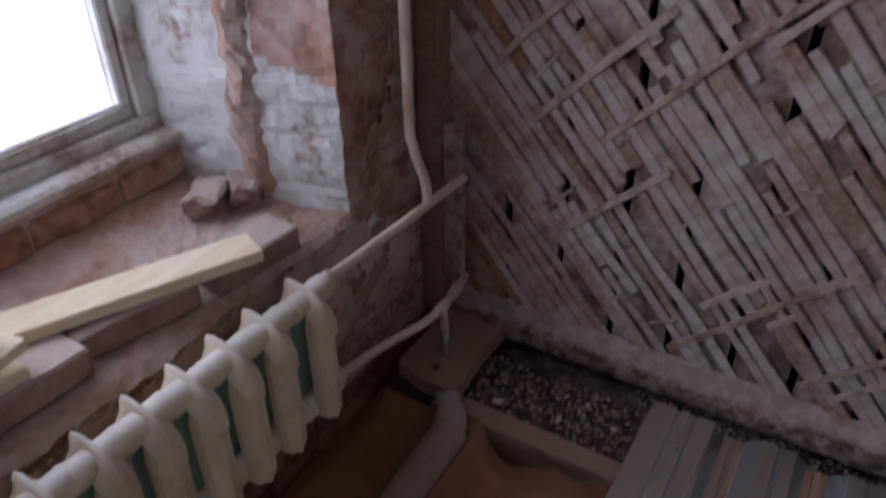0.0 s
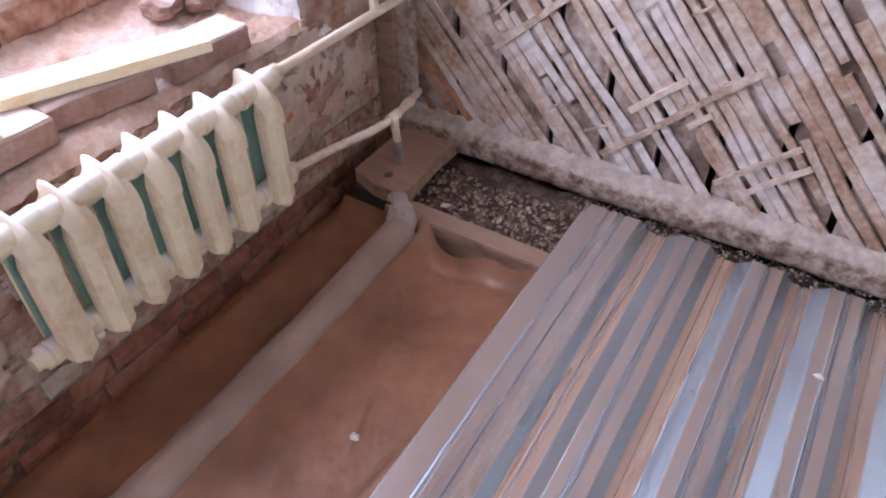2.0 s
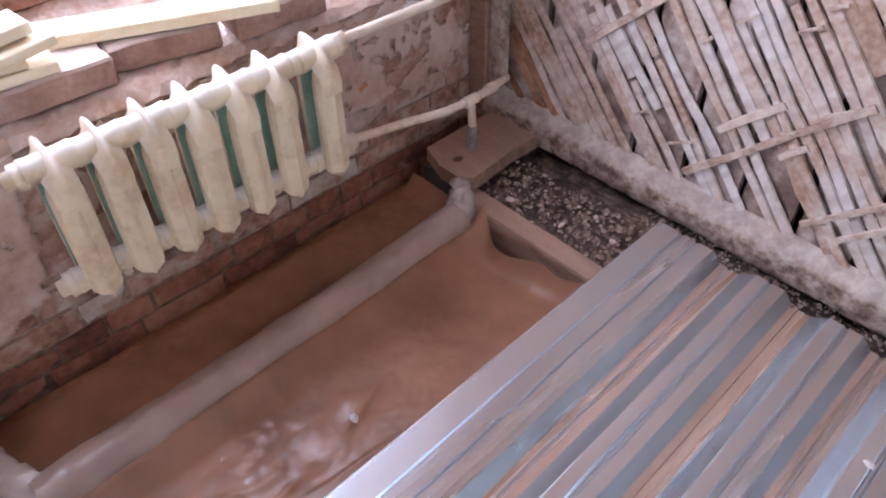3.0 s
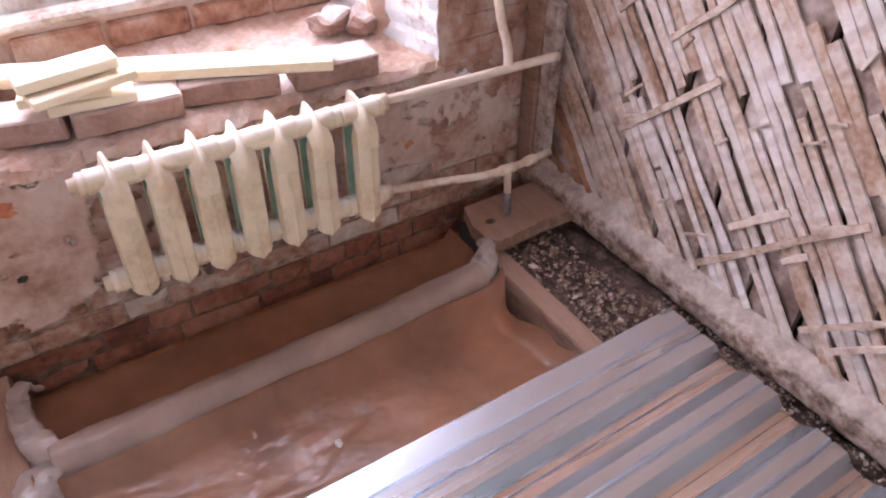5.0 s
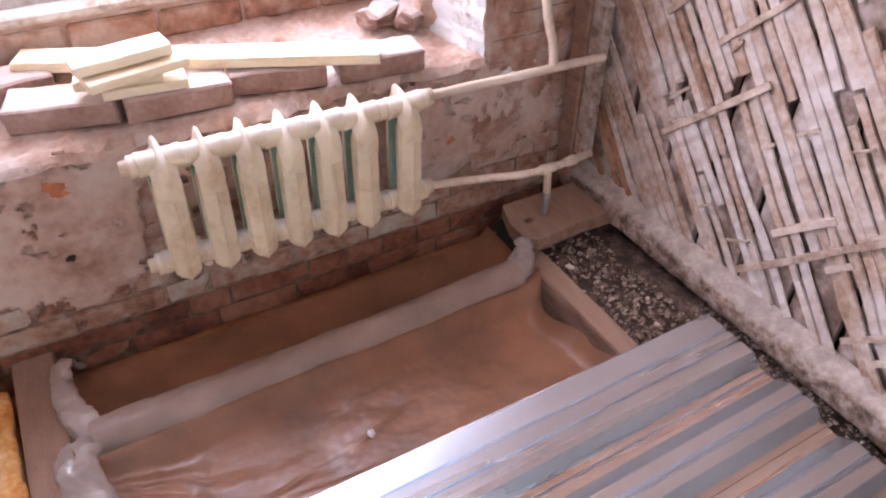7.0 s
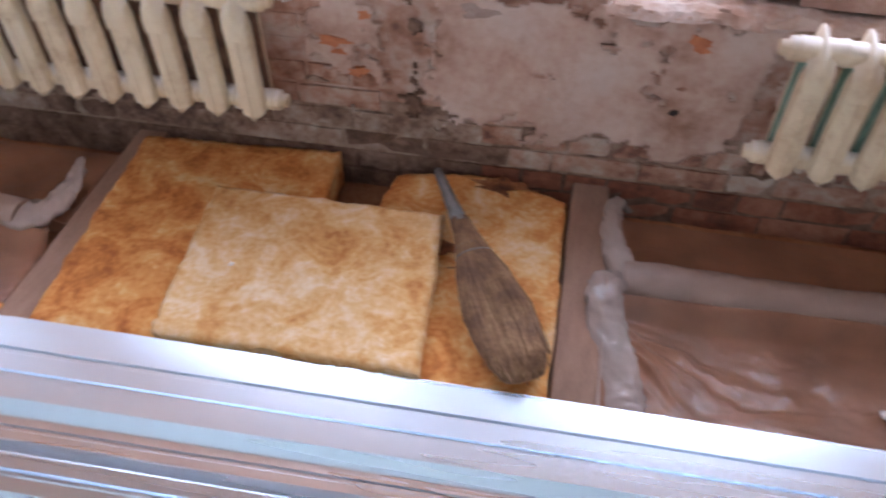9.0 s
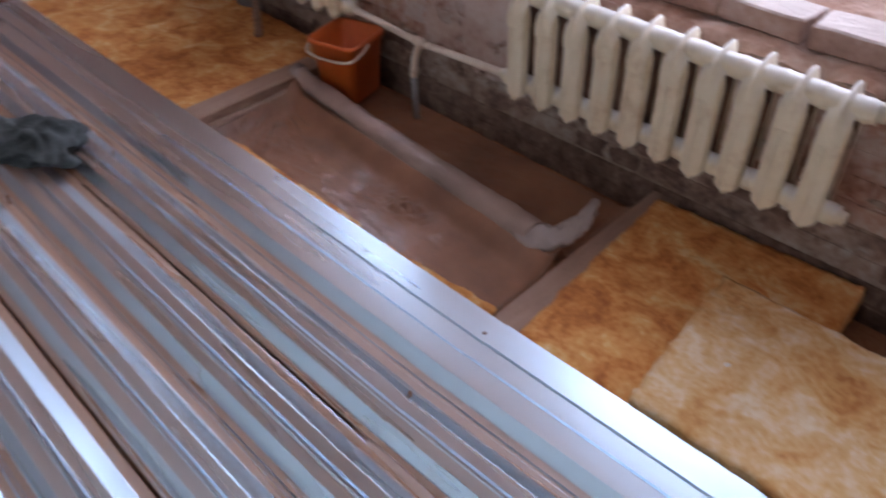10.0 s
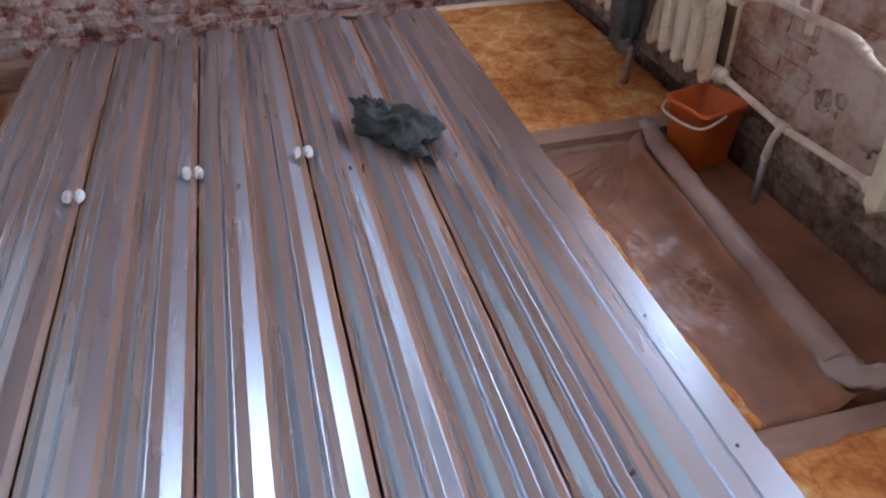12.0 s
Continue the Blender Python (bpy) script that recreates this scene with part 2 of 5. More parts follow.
def deck_mat():
    """Zinc-coated steel, faint streaks along the ribs, brown film: brick dust plus painted reflections."""
    m = bpy.data.materials.new("galvanized_steel")
    m.use_nodes = True
    n, l = m.node_tree.nodes, m.node_tree.links
    bs, out = n["Principled BSDF"], n["Material Output"]
    geo, mp, tx = n.new("ShaderNodeNewGeometry"), n.new("ShaderNodeMapping"), n.new("ShaderNodeTexNoise")
    mp.inputs["Scale"].default_value = (0.25, 5.0, 1.0)
    tx.inputs["Scale"].default_value, tx.inputs["Detail"].default_value = 2.0, 3.0
    l.new(geo.outputs["Position"], mp.inputs[0])
    l.new(mp.outputs[0], tx.inputs["Vector"])
    bs.inputs["Base Color"].default_value, bs.inputs["Metallic"].default_value = (0.55, 0.68, 0.79, 1), 1.0
    rr = n.new("ShaderNodeMapRange")
    rr.inputs["To Min"].default_value, rr.inputs["To Max"].default_value = 0.25, 0.30
    l.new(tx.outputs[0], rr.inputs["Value"])
    l.new(rr.outputs[0], bs.inputs["Roughness"])
    # rolled along x: the gloss spreads along the ribs
    tg = n.new("ShaderNodeCombineXYZ")
    tg.inputs[0].default_value = 1.0
    bs.inputs["Anisotropic"].default_value = 0.78
    l.new(tg.outputs[0], bs.inputs["Tangent"])
    dd = n.new("ShaderNodeBsdfDiffuse")
    dd.inputs[0].default_value = (0.52, 0.28, 0.165, 1)
    mx, mr = n.new("ShaderNodeMixShader"), n.new("ShaderNodeMapRange")
    mr.inputs["From Min"].default_value, mr.inputs["From Max"].default_value = 0.3, 0.7
    mr.inputs["To Min"].default_value, mr.inputs["To Max"].default_value = 0.22, 0.36
    l.new(tx.outputs[0], mr.inputs["Value"])
    # flats browner than slopes: settled dust, plus reflected brick painted in
    sep, lev, mul = n.new("ShaderNodeSeparateXYZ"), n.new("ShaderNodeMapRange"), n.new("ShaderNodeMath")
    l.new(geo.outputs["Normal"], sep.inputs[0])
    lev.inputs["From Min"].default_value, lev.inputs["From Max"].default_value = 0.86, 0.985
    lev.inputs["To Min"].default_value, lev.inputs["To Max"].default_value = 0.28, 1.0
    l.new(sep.outputs["Z"], lev.inputs["Value"])
    mul.operation = "MULTIPLY"
    l.new(mr.outputs[0], mul.inputs[0])
    l.new(lev.outputs[0], mul.inputs[1])
    # extra brown in the valleys: shade and reflected wall put into the dust colour
    pos, deep, valley_mix = n.new("ShaderNodeSeparateXYZ"), n.new("ShaderNodeMapRange"), n.new("ShaderNodeMath")
    l.new(geo.outputs["Position"], pos.inputs[0])
    deep.inputs["From Min"].default_value, deep.inputs["From Max"].default_value = -0.058, -0.046
    deep.inputs["To Min"].default_value, deep.inputs["To Max"].default_value = 1.9, 1.0
    l.new(pos.outputs["Z"], deep.inputs["Value"])
    valley_mix.operation = "MULTIPLY"
    l.new(mul.outputs[0], valley_mix.inputs[0])
    l.new(deep.outputs[0], valley_mix.inputs[1])
    l.new(valley_mix.outputs[0], mx.inputs[0])
    l.new(bs.outputs[0], mx.inputs[1])
    l.new(dd.outputs[0], mx.inputs[2])
    l.new(mx.outputs[0], out.inputs[0])
    return m


M_deck = deck_mat()
M_rad = mat("cream_radiator_paint", [(0.28, (0.64, 0.46, 0.28)), (0.5, (0.80, 0.65, 0.44)), (0.75, (0.85, 0.71, 0.51))], scale=9, fine=50, bump=0.3, dist=0.003, rough=0.5, dust=(0.78, 0.72, 0.68), dust_amt=0.85)
M_green = mat("old_green_paint", [(0.3, (0.16, 0.27, 0.20)), (0.55, (0.25, 0.40, 0.31)), (0.75, (0.33, 0.47, 0.38))], scale=8, fine=50, bump=0.3, dist=0.003, rough=0.6)
M_darkbrown = mat("dark_brown_iron", [(0.3, (0.08, 0.04, 0.03)), (0.55, (0.20, 0.10, 0.06)), (0.75, (0.30, 0.18, 0.12))], scale=12, fine=70, bump=0.5, rough=0.85)
M_pipe = mat("cream_pipe_paint", [(0.28, (0.50, 0.33, 0.22)), (0.5, (0.72, 0.57, 0.44)), (0.75, (0.80, 0.68, 0.55))], scale=12, fine=60, bump=0.3, dist=0.002, rough=0.55, dust=(0.62, 0.48, 0.39), dust_amt=0.4)
M_pipegrey = mat("bare_steel_pipe", [(0.3, (0.16, 0.13, 0.12)), (0.6, (0.32, 0.29, 0.28))], scale=15, fine=70, rough=0.5, metal=0.5, bump=0.2)
M_wool = mat("yellow_mineral_wool", [(0.28, (0.38, 0.11, 0.02)), (0.40, (0.57, 0.20, 0.045)), (0.52, (0.68, 0.31, 0.09)), (0.64, (0.75, 0.47, 0.22)), (0.80, (0.82, 0.64, 0.44))], scale=8, fine=60, bump=0.8, dist=0.005, rough=0.95, vary=0.12, detail=8, distort=0.8)
M_woolpale = mat("pale_mineral_wool", [(0.26, (0.46, 0.17, 0.04)), (0.40, (0.62, 0.31, 0.10)), (0.52, (0.70, 0.43, 0.20)), (0.64, (0.76, 0.56, 0.36)), (0.82, (0.83, 0.70, 0.56))], scale=8, fine=60, bump=0.8, dist=0.005, rough=0.95, vary=0.0, detail=8, distort=0.8)
M_torn = mat("dark_torn_wool", [(0.3, (0.10, 0.03, 0.012)), (0.5, (0.25, 0.085, 0.03)), (0.75, (0.45, 0.20, 0.08))], scale=22, fine=80, bump=1.0, dist=0.01, rough=0.95)
M_soil = mat("brown_trench_floor", [(0.3, (0.15, 0.05, 0.022)), (0.55, (0.29, 0.115, 0.05)), (0.75, (0.38, 0.17, 0.085))], scale=5, fine=50, bump=0.6, dist=0.01, rough=0.95)
M_debris = mat("brown_rubble", [(0.28, (0.07, 0.04, 0.03)), (0.5, (0.20, 0.125, 0.09)), (0.68, (0.32, 0.235, 0.19)), (0.8, (0.44, 0.37, 0.32))], scale=26, fine=90, bump=0.8, dist=0.01, rough=0.95, vary=0.5)
M_bucket = mat("orange_plastic", [(0.3, (0.60, 0.10, 0.012)), (0.6, (0.72, 0.14, 0.02))], scale=6, fine=60, bump=0.05, rough=0.42, dust=(0.5, 0.25, 0.15), dust_amt=0.15)
M_white = mat("white_plastic", [(0.3, (0.55, 0.50, 0.46)), (0.6, (0.75, 0.72, 0.70))], scale=15, fine=80, bump=0.2, rough=0.5)
M_rag = mat("dark_grey_cloth", [(0.3, (0.035, 0.037, 0.036)), (0.55, (0.075, 0.08, 0.078)), (0.75, (0.13, 0.14, 0.135))], scale=12, fine=120, bump=0.5, dist=0.004, rough=0.95)
M_grey = mat("grey_work_cloth", [(0.3, (0.085, 0.07, 0.06)), (0.55, (0.15, 0.12, 0.105)), (0.75, (0.22, 0.18, 0.16))], scale=10, fine=120, bump=0.4, dist=0.003, rough=0.95)
M_orange = mat("orange_work_cloth", [(0.3, (0.62, 0.22, 0.015)), (0.6, (0.80, 0.36, 0.03))], scale=8, fine=90, bump=0.3, rough=0.9)
M_straw = mat("brown_straw", [(0.3, (0.13, 0.06, 0.03)), (0.55, (0.26, 0.14, 0.07)), (0.75, (0.38, 0.23, 0.125))], scale=20, fine=120, bump=0.6, dist=0.003, rough=0.85, vary=0.2)
M_handle = mat("grey_tape", [(0.3, (0.16, 0.145, 0.14)), (0.6, (0.27, 0.255, 0.25))], scale=18, fine=90, bump=0.3, rough=0.6)
M_frame = mat("worn_white_window_paint", [(0.26, (0.34, 0.22, 0.16)), (0.38, (0.56, 0.47, 0.41)), (0.52, (0.74, 0.71, 0.68)), (0.75, (0.80, 0.79, 0.77))], scale=7, fine=50, bump=0.5, dist=0.004, rough=0.6)
M_framew = mat("white_window_paint", [(0.3, (0.70, 0.69, 0.70)), (0.6, (0.82, 0.82, 0.84))], scale=7, fine=50, bump=0.2, dist=0.003, rough=0.5)
# pale grey-green, chosen for deck reflections and bounce from the unseen south wall
M_wall = mat("grey_green_bounce_wall", [(0.3, (0.68, 0.70, 0.63)), (0.5, (0.76, 0.79, 0.72)), (0.75, (0.80, 0.83, 0.77))], scale=2, fine=30, bump=0.4, dist=0.006, rough=0.95)
# warm pale tone picked for bounced light and reflections in the deck
M_ceil = mat("warm_bounce_ceiling", [(0.3, (0.66, 0.58, 0.52)), (0.6, (0.76, 0.69, 0.63))], scale=2, fine=30, bump=0.3, dist=0.005, rough=0.95)
# near-black colour standing in for shade inside gaps and holes
M_cavityshade = mat("painted_cavity_shade", [(0.3, (0.03, 0.02, 0.017)), (0.6, (0.05, 0.035, 0.03))], scale=5, fine=40, bump=0.2, rough=1.0)
M_blue = mat("blue_bag", [(0.3, (0.16, 0.27, 0.42)), (0.6, (0.25, 0.38, 0.55))], scale=10, fine=60, bump=0.3, rough=0.5)
M_red = mat("red_bag_print", [(0.3, (0.55, 0.07, 0.04)), (0.6, (0.65, 0.10, 0.06))], scale=10, fine=60, bump=0.2, rough=0.5)
M_ground = mat("outdoor_ground", [(0.3, (0.20, 0.19, 0.16)), (0.6, (0.30, 0.28, 0.25))], scale=1, fine=10, bump=0.2, rough=0.95)
M_facade = mat("pale_brick_facade", [(0.3, (0.62, 0.40, 0.33)), (0.6, (0.78, 0.68, 0.62))], scale=0.8, fine=10, bump=0.2, rough=0.95)


def film_mat(name, tint, see, coat=0.4, relief=0.12):
    m = bpy.data.materials.new(name)
    m.use_nodes = True
    n, l = m.node_tree.nodes, m.node_tree.links
    bs, out = n["Principled BSDF"], n["Material Output"]
    geo = n.new("ShaderNodeNewGeometry")
    tx = n.new("ShaderNodeTexNoise")
    tx.inputs["Scale"].default_value, tx.inputs["Detail"].default_value = 5.0, 7.0
    l.new(geo.outputs["Position"], tx.inputs["Vector"])
    rp = n.new("ShaderNodeValToRGB")
    rp.color_ramp.elements[0].position, rp.color_ramp.elements[0].color = 0.3, (*[c * 0.72 for c in tint], 1)
    rp.color_ramp.elements[1].position, rp.color_ramp.elements[1].color = 0.7, (*[min(c * 1.2, 1) for c in tint], 1)
    l.new(tx.outputs[0], rp.inputs[0])
    l.new(rp.outputs[0], bs.inputs["Base Color"])
    bs.inputs["Roughness"].default_value = 0.45
    bs.inputs["Coat Weight"].default_value, bs.inputs["Coat Roughness"].default_value = coat, 0.07
    b2 = n.new("ShaderNodeTexNoise")
    b2.inputs["Scale"].default_value, b2.inputs["Detail"].default_value = 22.0, 5.0
    l.new(geo.outputs["Position"], b2.inputs["Vector"])
    bp = n.new("ShaderNodeBump")
    bp.inputs["Strength"].default_value, bp.inputs["Distance"].default_value = relief, 0.01
    l.new(b2.outputs[0], bp.inputs["Height"])
    l.new(bp.outputs[0], bs.inputs["Normal"])
    tr = n.new("ShaderNodeBsdfTransparent")
    mx = n.new("ShaderNodeMixShader")
    mx.inputs[0].default_value = see
    l.new(bs.outputs[0], mx.inputs[1])
    l.new(tr.outputs[0], mx.inputs[2])
    l.new(mx.outputs[0], out.inputs[0])
    return m


M_film = film_mat("dusty_clear_film", (0.37, 0.165, 0.09), 0.26, 0.55)
M_filmroll = film_mat("rolled_clear_film", (0.42, 0.285, 0.23), 0.22, 0.55, 0.2)
M_filmend = film_mat("crumpled_clear_film", (0.50, 0.385, 0.34), 0.36, 1.0, 0.25)

M_glass = bpy.data.materials.new("window_glass")
M_glass.use_nodes = True
_g = M_glass.node_tree.nodes["Principled BSDF"]
_g.inputs["Transmission Weight"].default_value, _g.inputs["Roughness"].default_value, _g.inputs["IOR"].default_value = 1.0, 0.0, 1.45

# ---- the room ----
XW, YN, YS, ZC, ZB = -6.66, 0.04, -3.5, 3.0, -0.20   # west wall, window wall's face, south wall, ceiling, trench floor
# windows: middle of each opening; the reveals splay from half width 0.74 at the room's face to 0.60 at the frame
WIN = [-1.13, -3.31, -5.29]
HF, HB, YB = 0.75, 0.61, 0.50
SILL, SILLB, FRAME0, WTOP = 0.515, 0.575, 0.67, 2.35

daylight("daylight", (-3.24, 1.05, 1.75), 7.6, 2.8, 1000)

ground = part("ground", box(bmesh.new(), -400, 400, -400, 400, -1.2, -1.0), M_ground)
tagged(ground, "plain ground outside the house", "ground", kind="structure")

floor = part("floor", box(bmesh.new(), XW - 0.3, 0.3, YS - 0.3, YN + 0.1, ZB - 0.1, ZB), M_soil)
tagged(floor, "brown dirt subfloor between the joists", "floor", kind="structure")
# unseen ceiling, added to close the room and return daylight
ceiling = part("ceiling", box(bmesh.new(), XW - 0.3, 0.5, YS - 0.3, YN + 0.75, ZC, ZC + 0.2), M_ceil)
tagged(ceiling, "unseen ceiling added to bounce daylight", "ceiling", kind="structure")
# unseen wall, set close so that it bounces daylight onto the window wall
wall_south = part("wall_south", box(bmesh.new(), XW - 0.3, 0.4, YS - 0.3, YS, ZB - 0.1, ZC), M_wall)
tagged(wall_south, "unseen wall added to bounce daylight", "wall", kind="structure")

# window wall: core behind the brick faces
bm = bmesh.new()
CY = YN + 0.006
edges = [XW - 0.3]
for wx in sorted(WIN):
    edges += [wx - HF, wx + HF]
edges.append(0.3)
for a, b in zip(edges[::2], edges[1::2]):
    box(bm, a, b, CY, 0.70, SILL - 0.02, WTOP)
box(bm, XW - 0.3, 0.3, CY, 0.70, WTOP, ZC)
box(bm, XW - 0.3, 0.3, CY, 0.70, ZB - 0.1, SILL - 0.02)
wall_north = part("wall_north", bm, M_brickN)
for z0_, z1_, m_ in ((ZB, -0.055, M_chase), (-0.055, 0.14, M_damp)):
    part("joint_mortar", box(bmesh.new(), XW, 0.0, YN + 0.005, YN + 0.02, z0_, z1_), m_, wall_north)
tagged(wall_north, "old brick wall with worn plaster and mortar smears", "wall", kind="structure")


def window_niche(i, wx):
    """Reveals, sill and head of one window opening."""
    for s in (-1, 1):
        bm = bmesh.new()
        f = lambda u, v: (wx + s * (HF - (HF - HB) * min(1.0, u / 0.70) - 0.004), YN + 0.004 + (0.70 - YN) * u, SILL - 0.02 + (WTOP - SILL) * v)
        # splayed face of the masonry: limewash inside, bare brick towards the room
        nu, nv = 20, 90
        sheet(bm, nu, nv, lambda u, v: Vector(f(u, v)) + Vector((-s, 0, 0)) * (0.013 * fbm(f(u, v), 9) + 0.004 - 0.006 * (abs((v * 24) % 1.0 - 0.5) > 0.42)), smooth=False)
        for fc in bm.faces:
            c = fc.calc_center_median()
            if c.y < YN + 0.20 and c.z > 0.86 + 0.16 * fbm(c, 5) + 0.3 * max(0, c.y - YN - 0.1):
                fc.material_index = 1
        part("reveal", bm, [M_reveal, M_revealbare], wall_north, "whitewashed reveal over bare brick")
        # mortar strip down the middle of the reveal
        bm = bmesh.new()
        def g(u, v):
            z = SILL + (WTOP - SILL) * v
            y = YN + 0.205 + 0.085 * u + 0.016 * fbm((3, 0, z * 6), 1.0)
            return Vector((wx + s * (HF - (HF - HB) * (y - YN) / 0.462 - 0.004 - 0.026 * math.sin(u * math.pi) ** 0.6), y, z))
        sheet(bm, 6, 90, lambda u, v: g(u, v) + Vector((-s * 0.012 * fbm(g(u, v), 22), 0.010 * fbm(g(u, v), 25), 0)), smooth=False)
        part("mortar_strip", bm, M_sill, wall_north, "brown mortar strip on the reveal")
    bm = bmesh.new()
    h = lambda u, v: (wx - HF + 2 * HF * u, YN - 0.012 + (YB + 0.04 - YN) * v, SILL + (SILLB - SILL) * max(0, (v - 0.3) / 0.7) - (0.03 * max(0, 1 - v / 0.06)))
    sheet(bm, 70, 24, lambda u, v: Vector(h(u, v)) + Vector((0, 0.012 * fbm((u * 9, 0, v), 2) * (v < 0.1), 0.010 * fbm(h(u, v), 9) + 0.006 * fbm(h(u, v), 30))), smooth=False)
    part("sill", bm, M_sill, wall_north, "broken dusty window sill")
    bm = bmesh.new()
    box(bm, wx - HB - 0.02, wx + HB + 0.02, YB, 0.70, SILL - 0.02, FRAME0)
    part("brick_course", bm, M_sill, wall_north)
    for k in range(5):
        w = 0.24
        x0 = wx - HB + 0.01 + k * (w + 0.012)
        bm = bmesh.new()
        box(bm, x0, min(x0 + w, wx + HB), YB - 0.012 - R.random() * 0.01, YB + 0.08, SILLB - 0.005, FRAME0 - 0.015 - R.random() * 0.015, bevel=0.008)
        part("brick", bm, M_brickN, wall_north)


for i_, wx_ in enumerate(WIN):
    window_niche(i_, wx_)


def plaster_patch(x0, x1, z0, z1, thr, seed, material=M_plaster, label="smear of old pink plaster"):
    """A ragged skin of old plaster left on the bricks."""
    bm = bmesh.new()
    nx, nz = int((x1 - x0) / 0.0095), int((z1 - z0) / 0.0095)
    sheet(bm, nx, nz, lambda u, v: Vector((x0 + (x1 - x0) * u, YN - 0.0045 - 0.002 * fbm((x0 + u * (x1 - x0), seed, z0 + v * (z1 - z0)), 8), z0 + (z1 - z0) * v)) + Vector((0.003 * fbm((u * 90, v * 90, seed), 1), 0, 0.003 * fbm((u * 90, v * 90, seed + 3), 1))))
    gone = []
    for f in bm.faces:
        c = f.calc_center_median()
        e = min(c.x - x0, x1 - c.x, c.z - z0, z1 - c.z)
        if fbm((c.x, seed, c.z), 6.0) + 0.4 * fbm((c.x, seed, c.z), 22.0) < thr + 1.3 * max(0, 1 - e / 0.09):
            gone.append(f)
    bmesh.ops.delete(bm, geom=gone, context="FACES")
    bmesh.ops.recalc_face_normals(bm, faces=bm.faces[:])
    ob = part("plaster_patch", bm, material, wall_north, label)
    so = ob.modifiers.new("thickness", "SOLIDIFY")
    so.thickness, so.offset = 0.004, 0


plaster_patch(-2.36, -1.42, 0.04, 0.53, -0.75, 1.0)
plaster_patch(-1.45, -0.70, 0.0, 0.53, -0.1, 2.0)
plaster_patch(-0.72, -0.04, 0.10, 0.53, -0.25, 3.0)
plaster_patch(-4.45, -3.75, 0.05, 0.60, -0.45, 4.0)
plaster_patch(-2.85, -2.42, 0.15, 0.62, -0.1, 5.0)
plaster_patch(-0.36, -0.05, 0.55, 1.3, 0.1, 6.0)


def wall_spot(x, z, w, h, material, name, label, seed):
    """A small ragged spot on the window wall."""
    bm = bmesh.new()
    rim = []
    for k in range(18):
        a = 2 * math.pi * k / 18
        r = 0.9 + 0.65 * fbm((math.cos(a), math.sin(a), seed), 1.7)
        rim.append(bm.verts.new((x + w * r * math.cos(a), YN - 0.0075, z + h * r * math.sin(a))))
    low = [bm.verts.new(v.co + Vector((0.003 * math.copysign(1, v.co.x - x), 0.02, 0))) for v in rim]
    c = bm.verts.new((x, YN - 0.0085, z))
    for k in range(18):
        q = (k + 1) % 18
        bm.faces.new((rim[k], rim[q], c))
        bm.faces.new((rim[k], low[k], low[q], rim[q]))
    bmesh.ops.recalc_face_normals(bm, faces=bm.faces[:])
    part(name, bm, material, wall_north, label)


wall_spot(-1.63, 0.425, 0.035, 0.024, M_orangebrick, "brick_scar", "bright orange brick laid bare", 1.0)
# the hole is a near-black spot, its inner shade painted on
wall_spot(-1.655, 0.215, 0.017, 0.011, M_cavityshade, "wall_hole", "small dark hole in the plaster", 2.0)
wall_spot(-2.62, 0.33, 0.05, 0.018, M_orangebrick, "brick_scar", "bright orange brick laid bare", 3.0)
wall_spot(-2.55, 0.24, 0.03, 0.016, M_orangebrick, "brick_scar", "bright orange brick laid bare", 4.0)
wall_spot(-2.21, 0.46, 0.05, 0.020, M_mortar, "brick_scar", "grey bare brick end", 5.0)
for k in range(6):
    plaster_patch(-6.2 + k * 0.98, -5.1 + k * 0.98, -0.03, 0.12, 0.12, 20.0 + k, M_damp, "dark grey crumbling mortar at the wall's foot")
for k, (px, pz) in enumerate(((-2.60, 0.30), (-2.75, 0.45), (-2.68, 0.20), (-2.52, 0.42), (-1.35, 0.40), (-0.45, 0.38), (-0.50, 0.25), (-0.30, 0.44))):
    wall_spot(px, pz, 0.022 + 0.006 * (k % 3), 0.010 + 0.003 * (k % 2), (M_orangebrick, M_reveal, M_damp)[k % 3], "brick_scar", "chipped spot in the plaster", 10.0 + k)
plaster_patch(-2.435, -2.335, 0.03, 0.95, -0.55, 31.0, M_chase, "brown mortar chase down the wall")
plaster_patch(-2.62, -2.40, 0.02, 0.16, -0.3, 32.0, M_damp, "grey crumbling mortar at the wall's foot")
for k in range(9):
    plaster_patch(-2.9 + k * 0.30, -2.55 + k * 0.30, 0.085 - 0.012 * (k % 3), 0.150 - 0.012 * (k % 3), 0.05, 40.0 + k, M_chase, "dark crack in the old mortar")
plaster_patch(-2.42, -1.90, 0.50, 1.2, -0.3, 7.0)
plaster_patch(-4.53, -4.07, 0.55, 1.2, -0.3, 8.0)


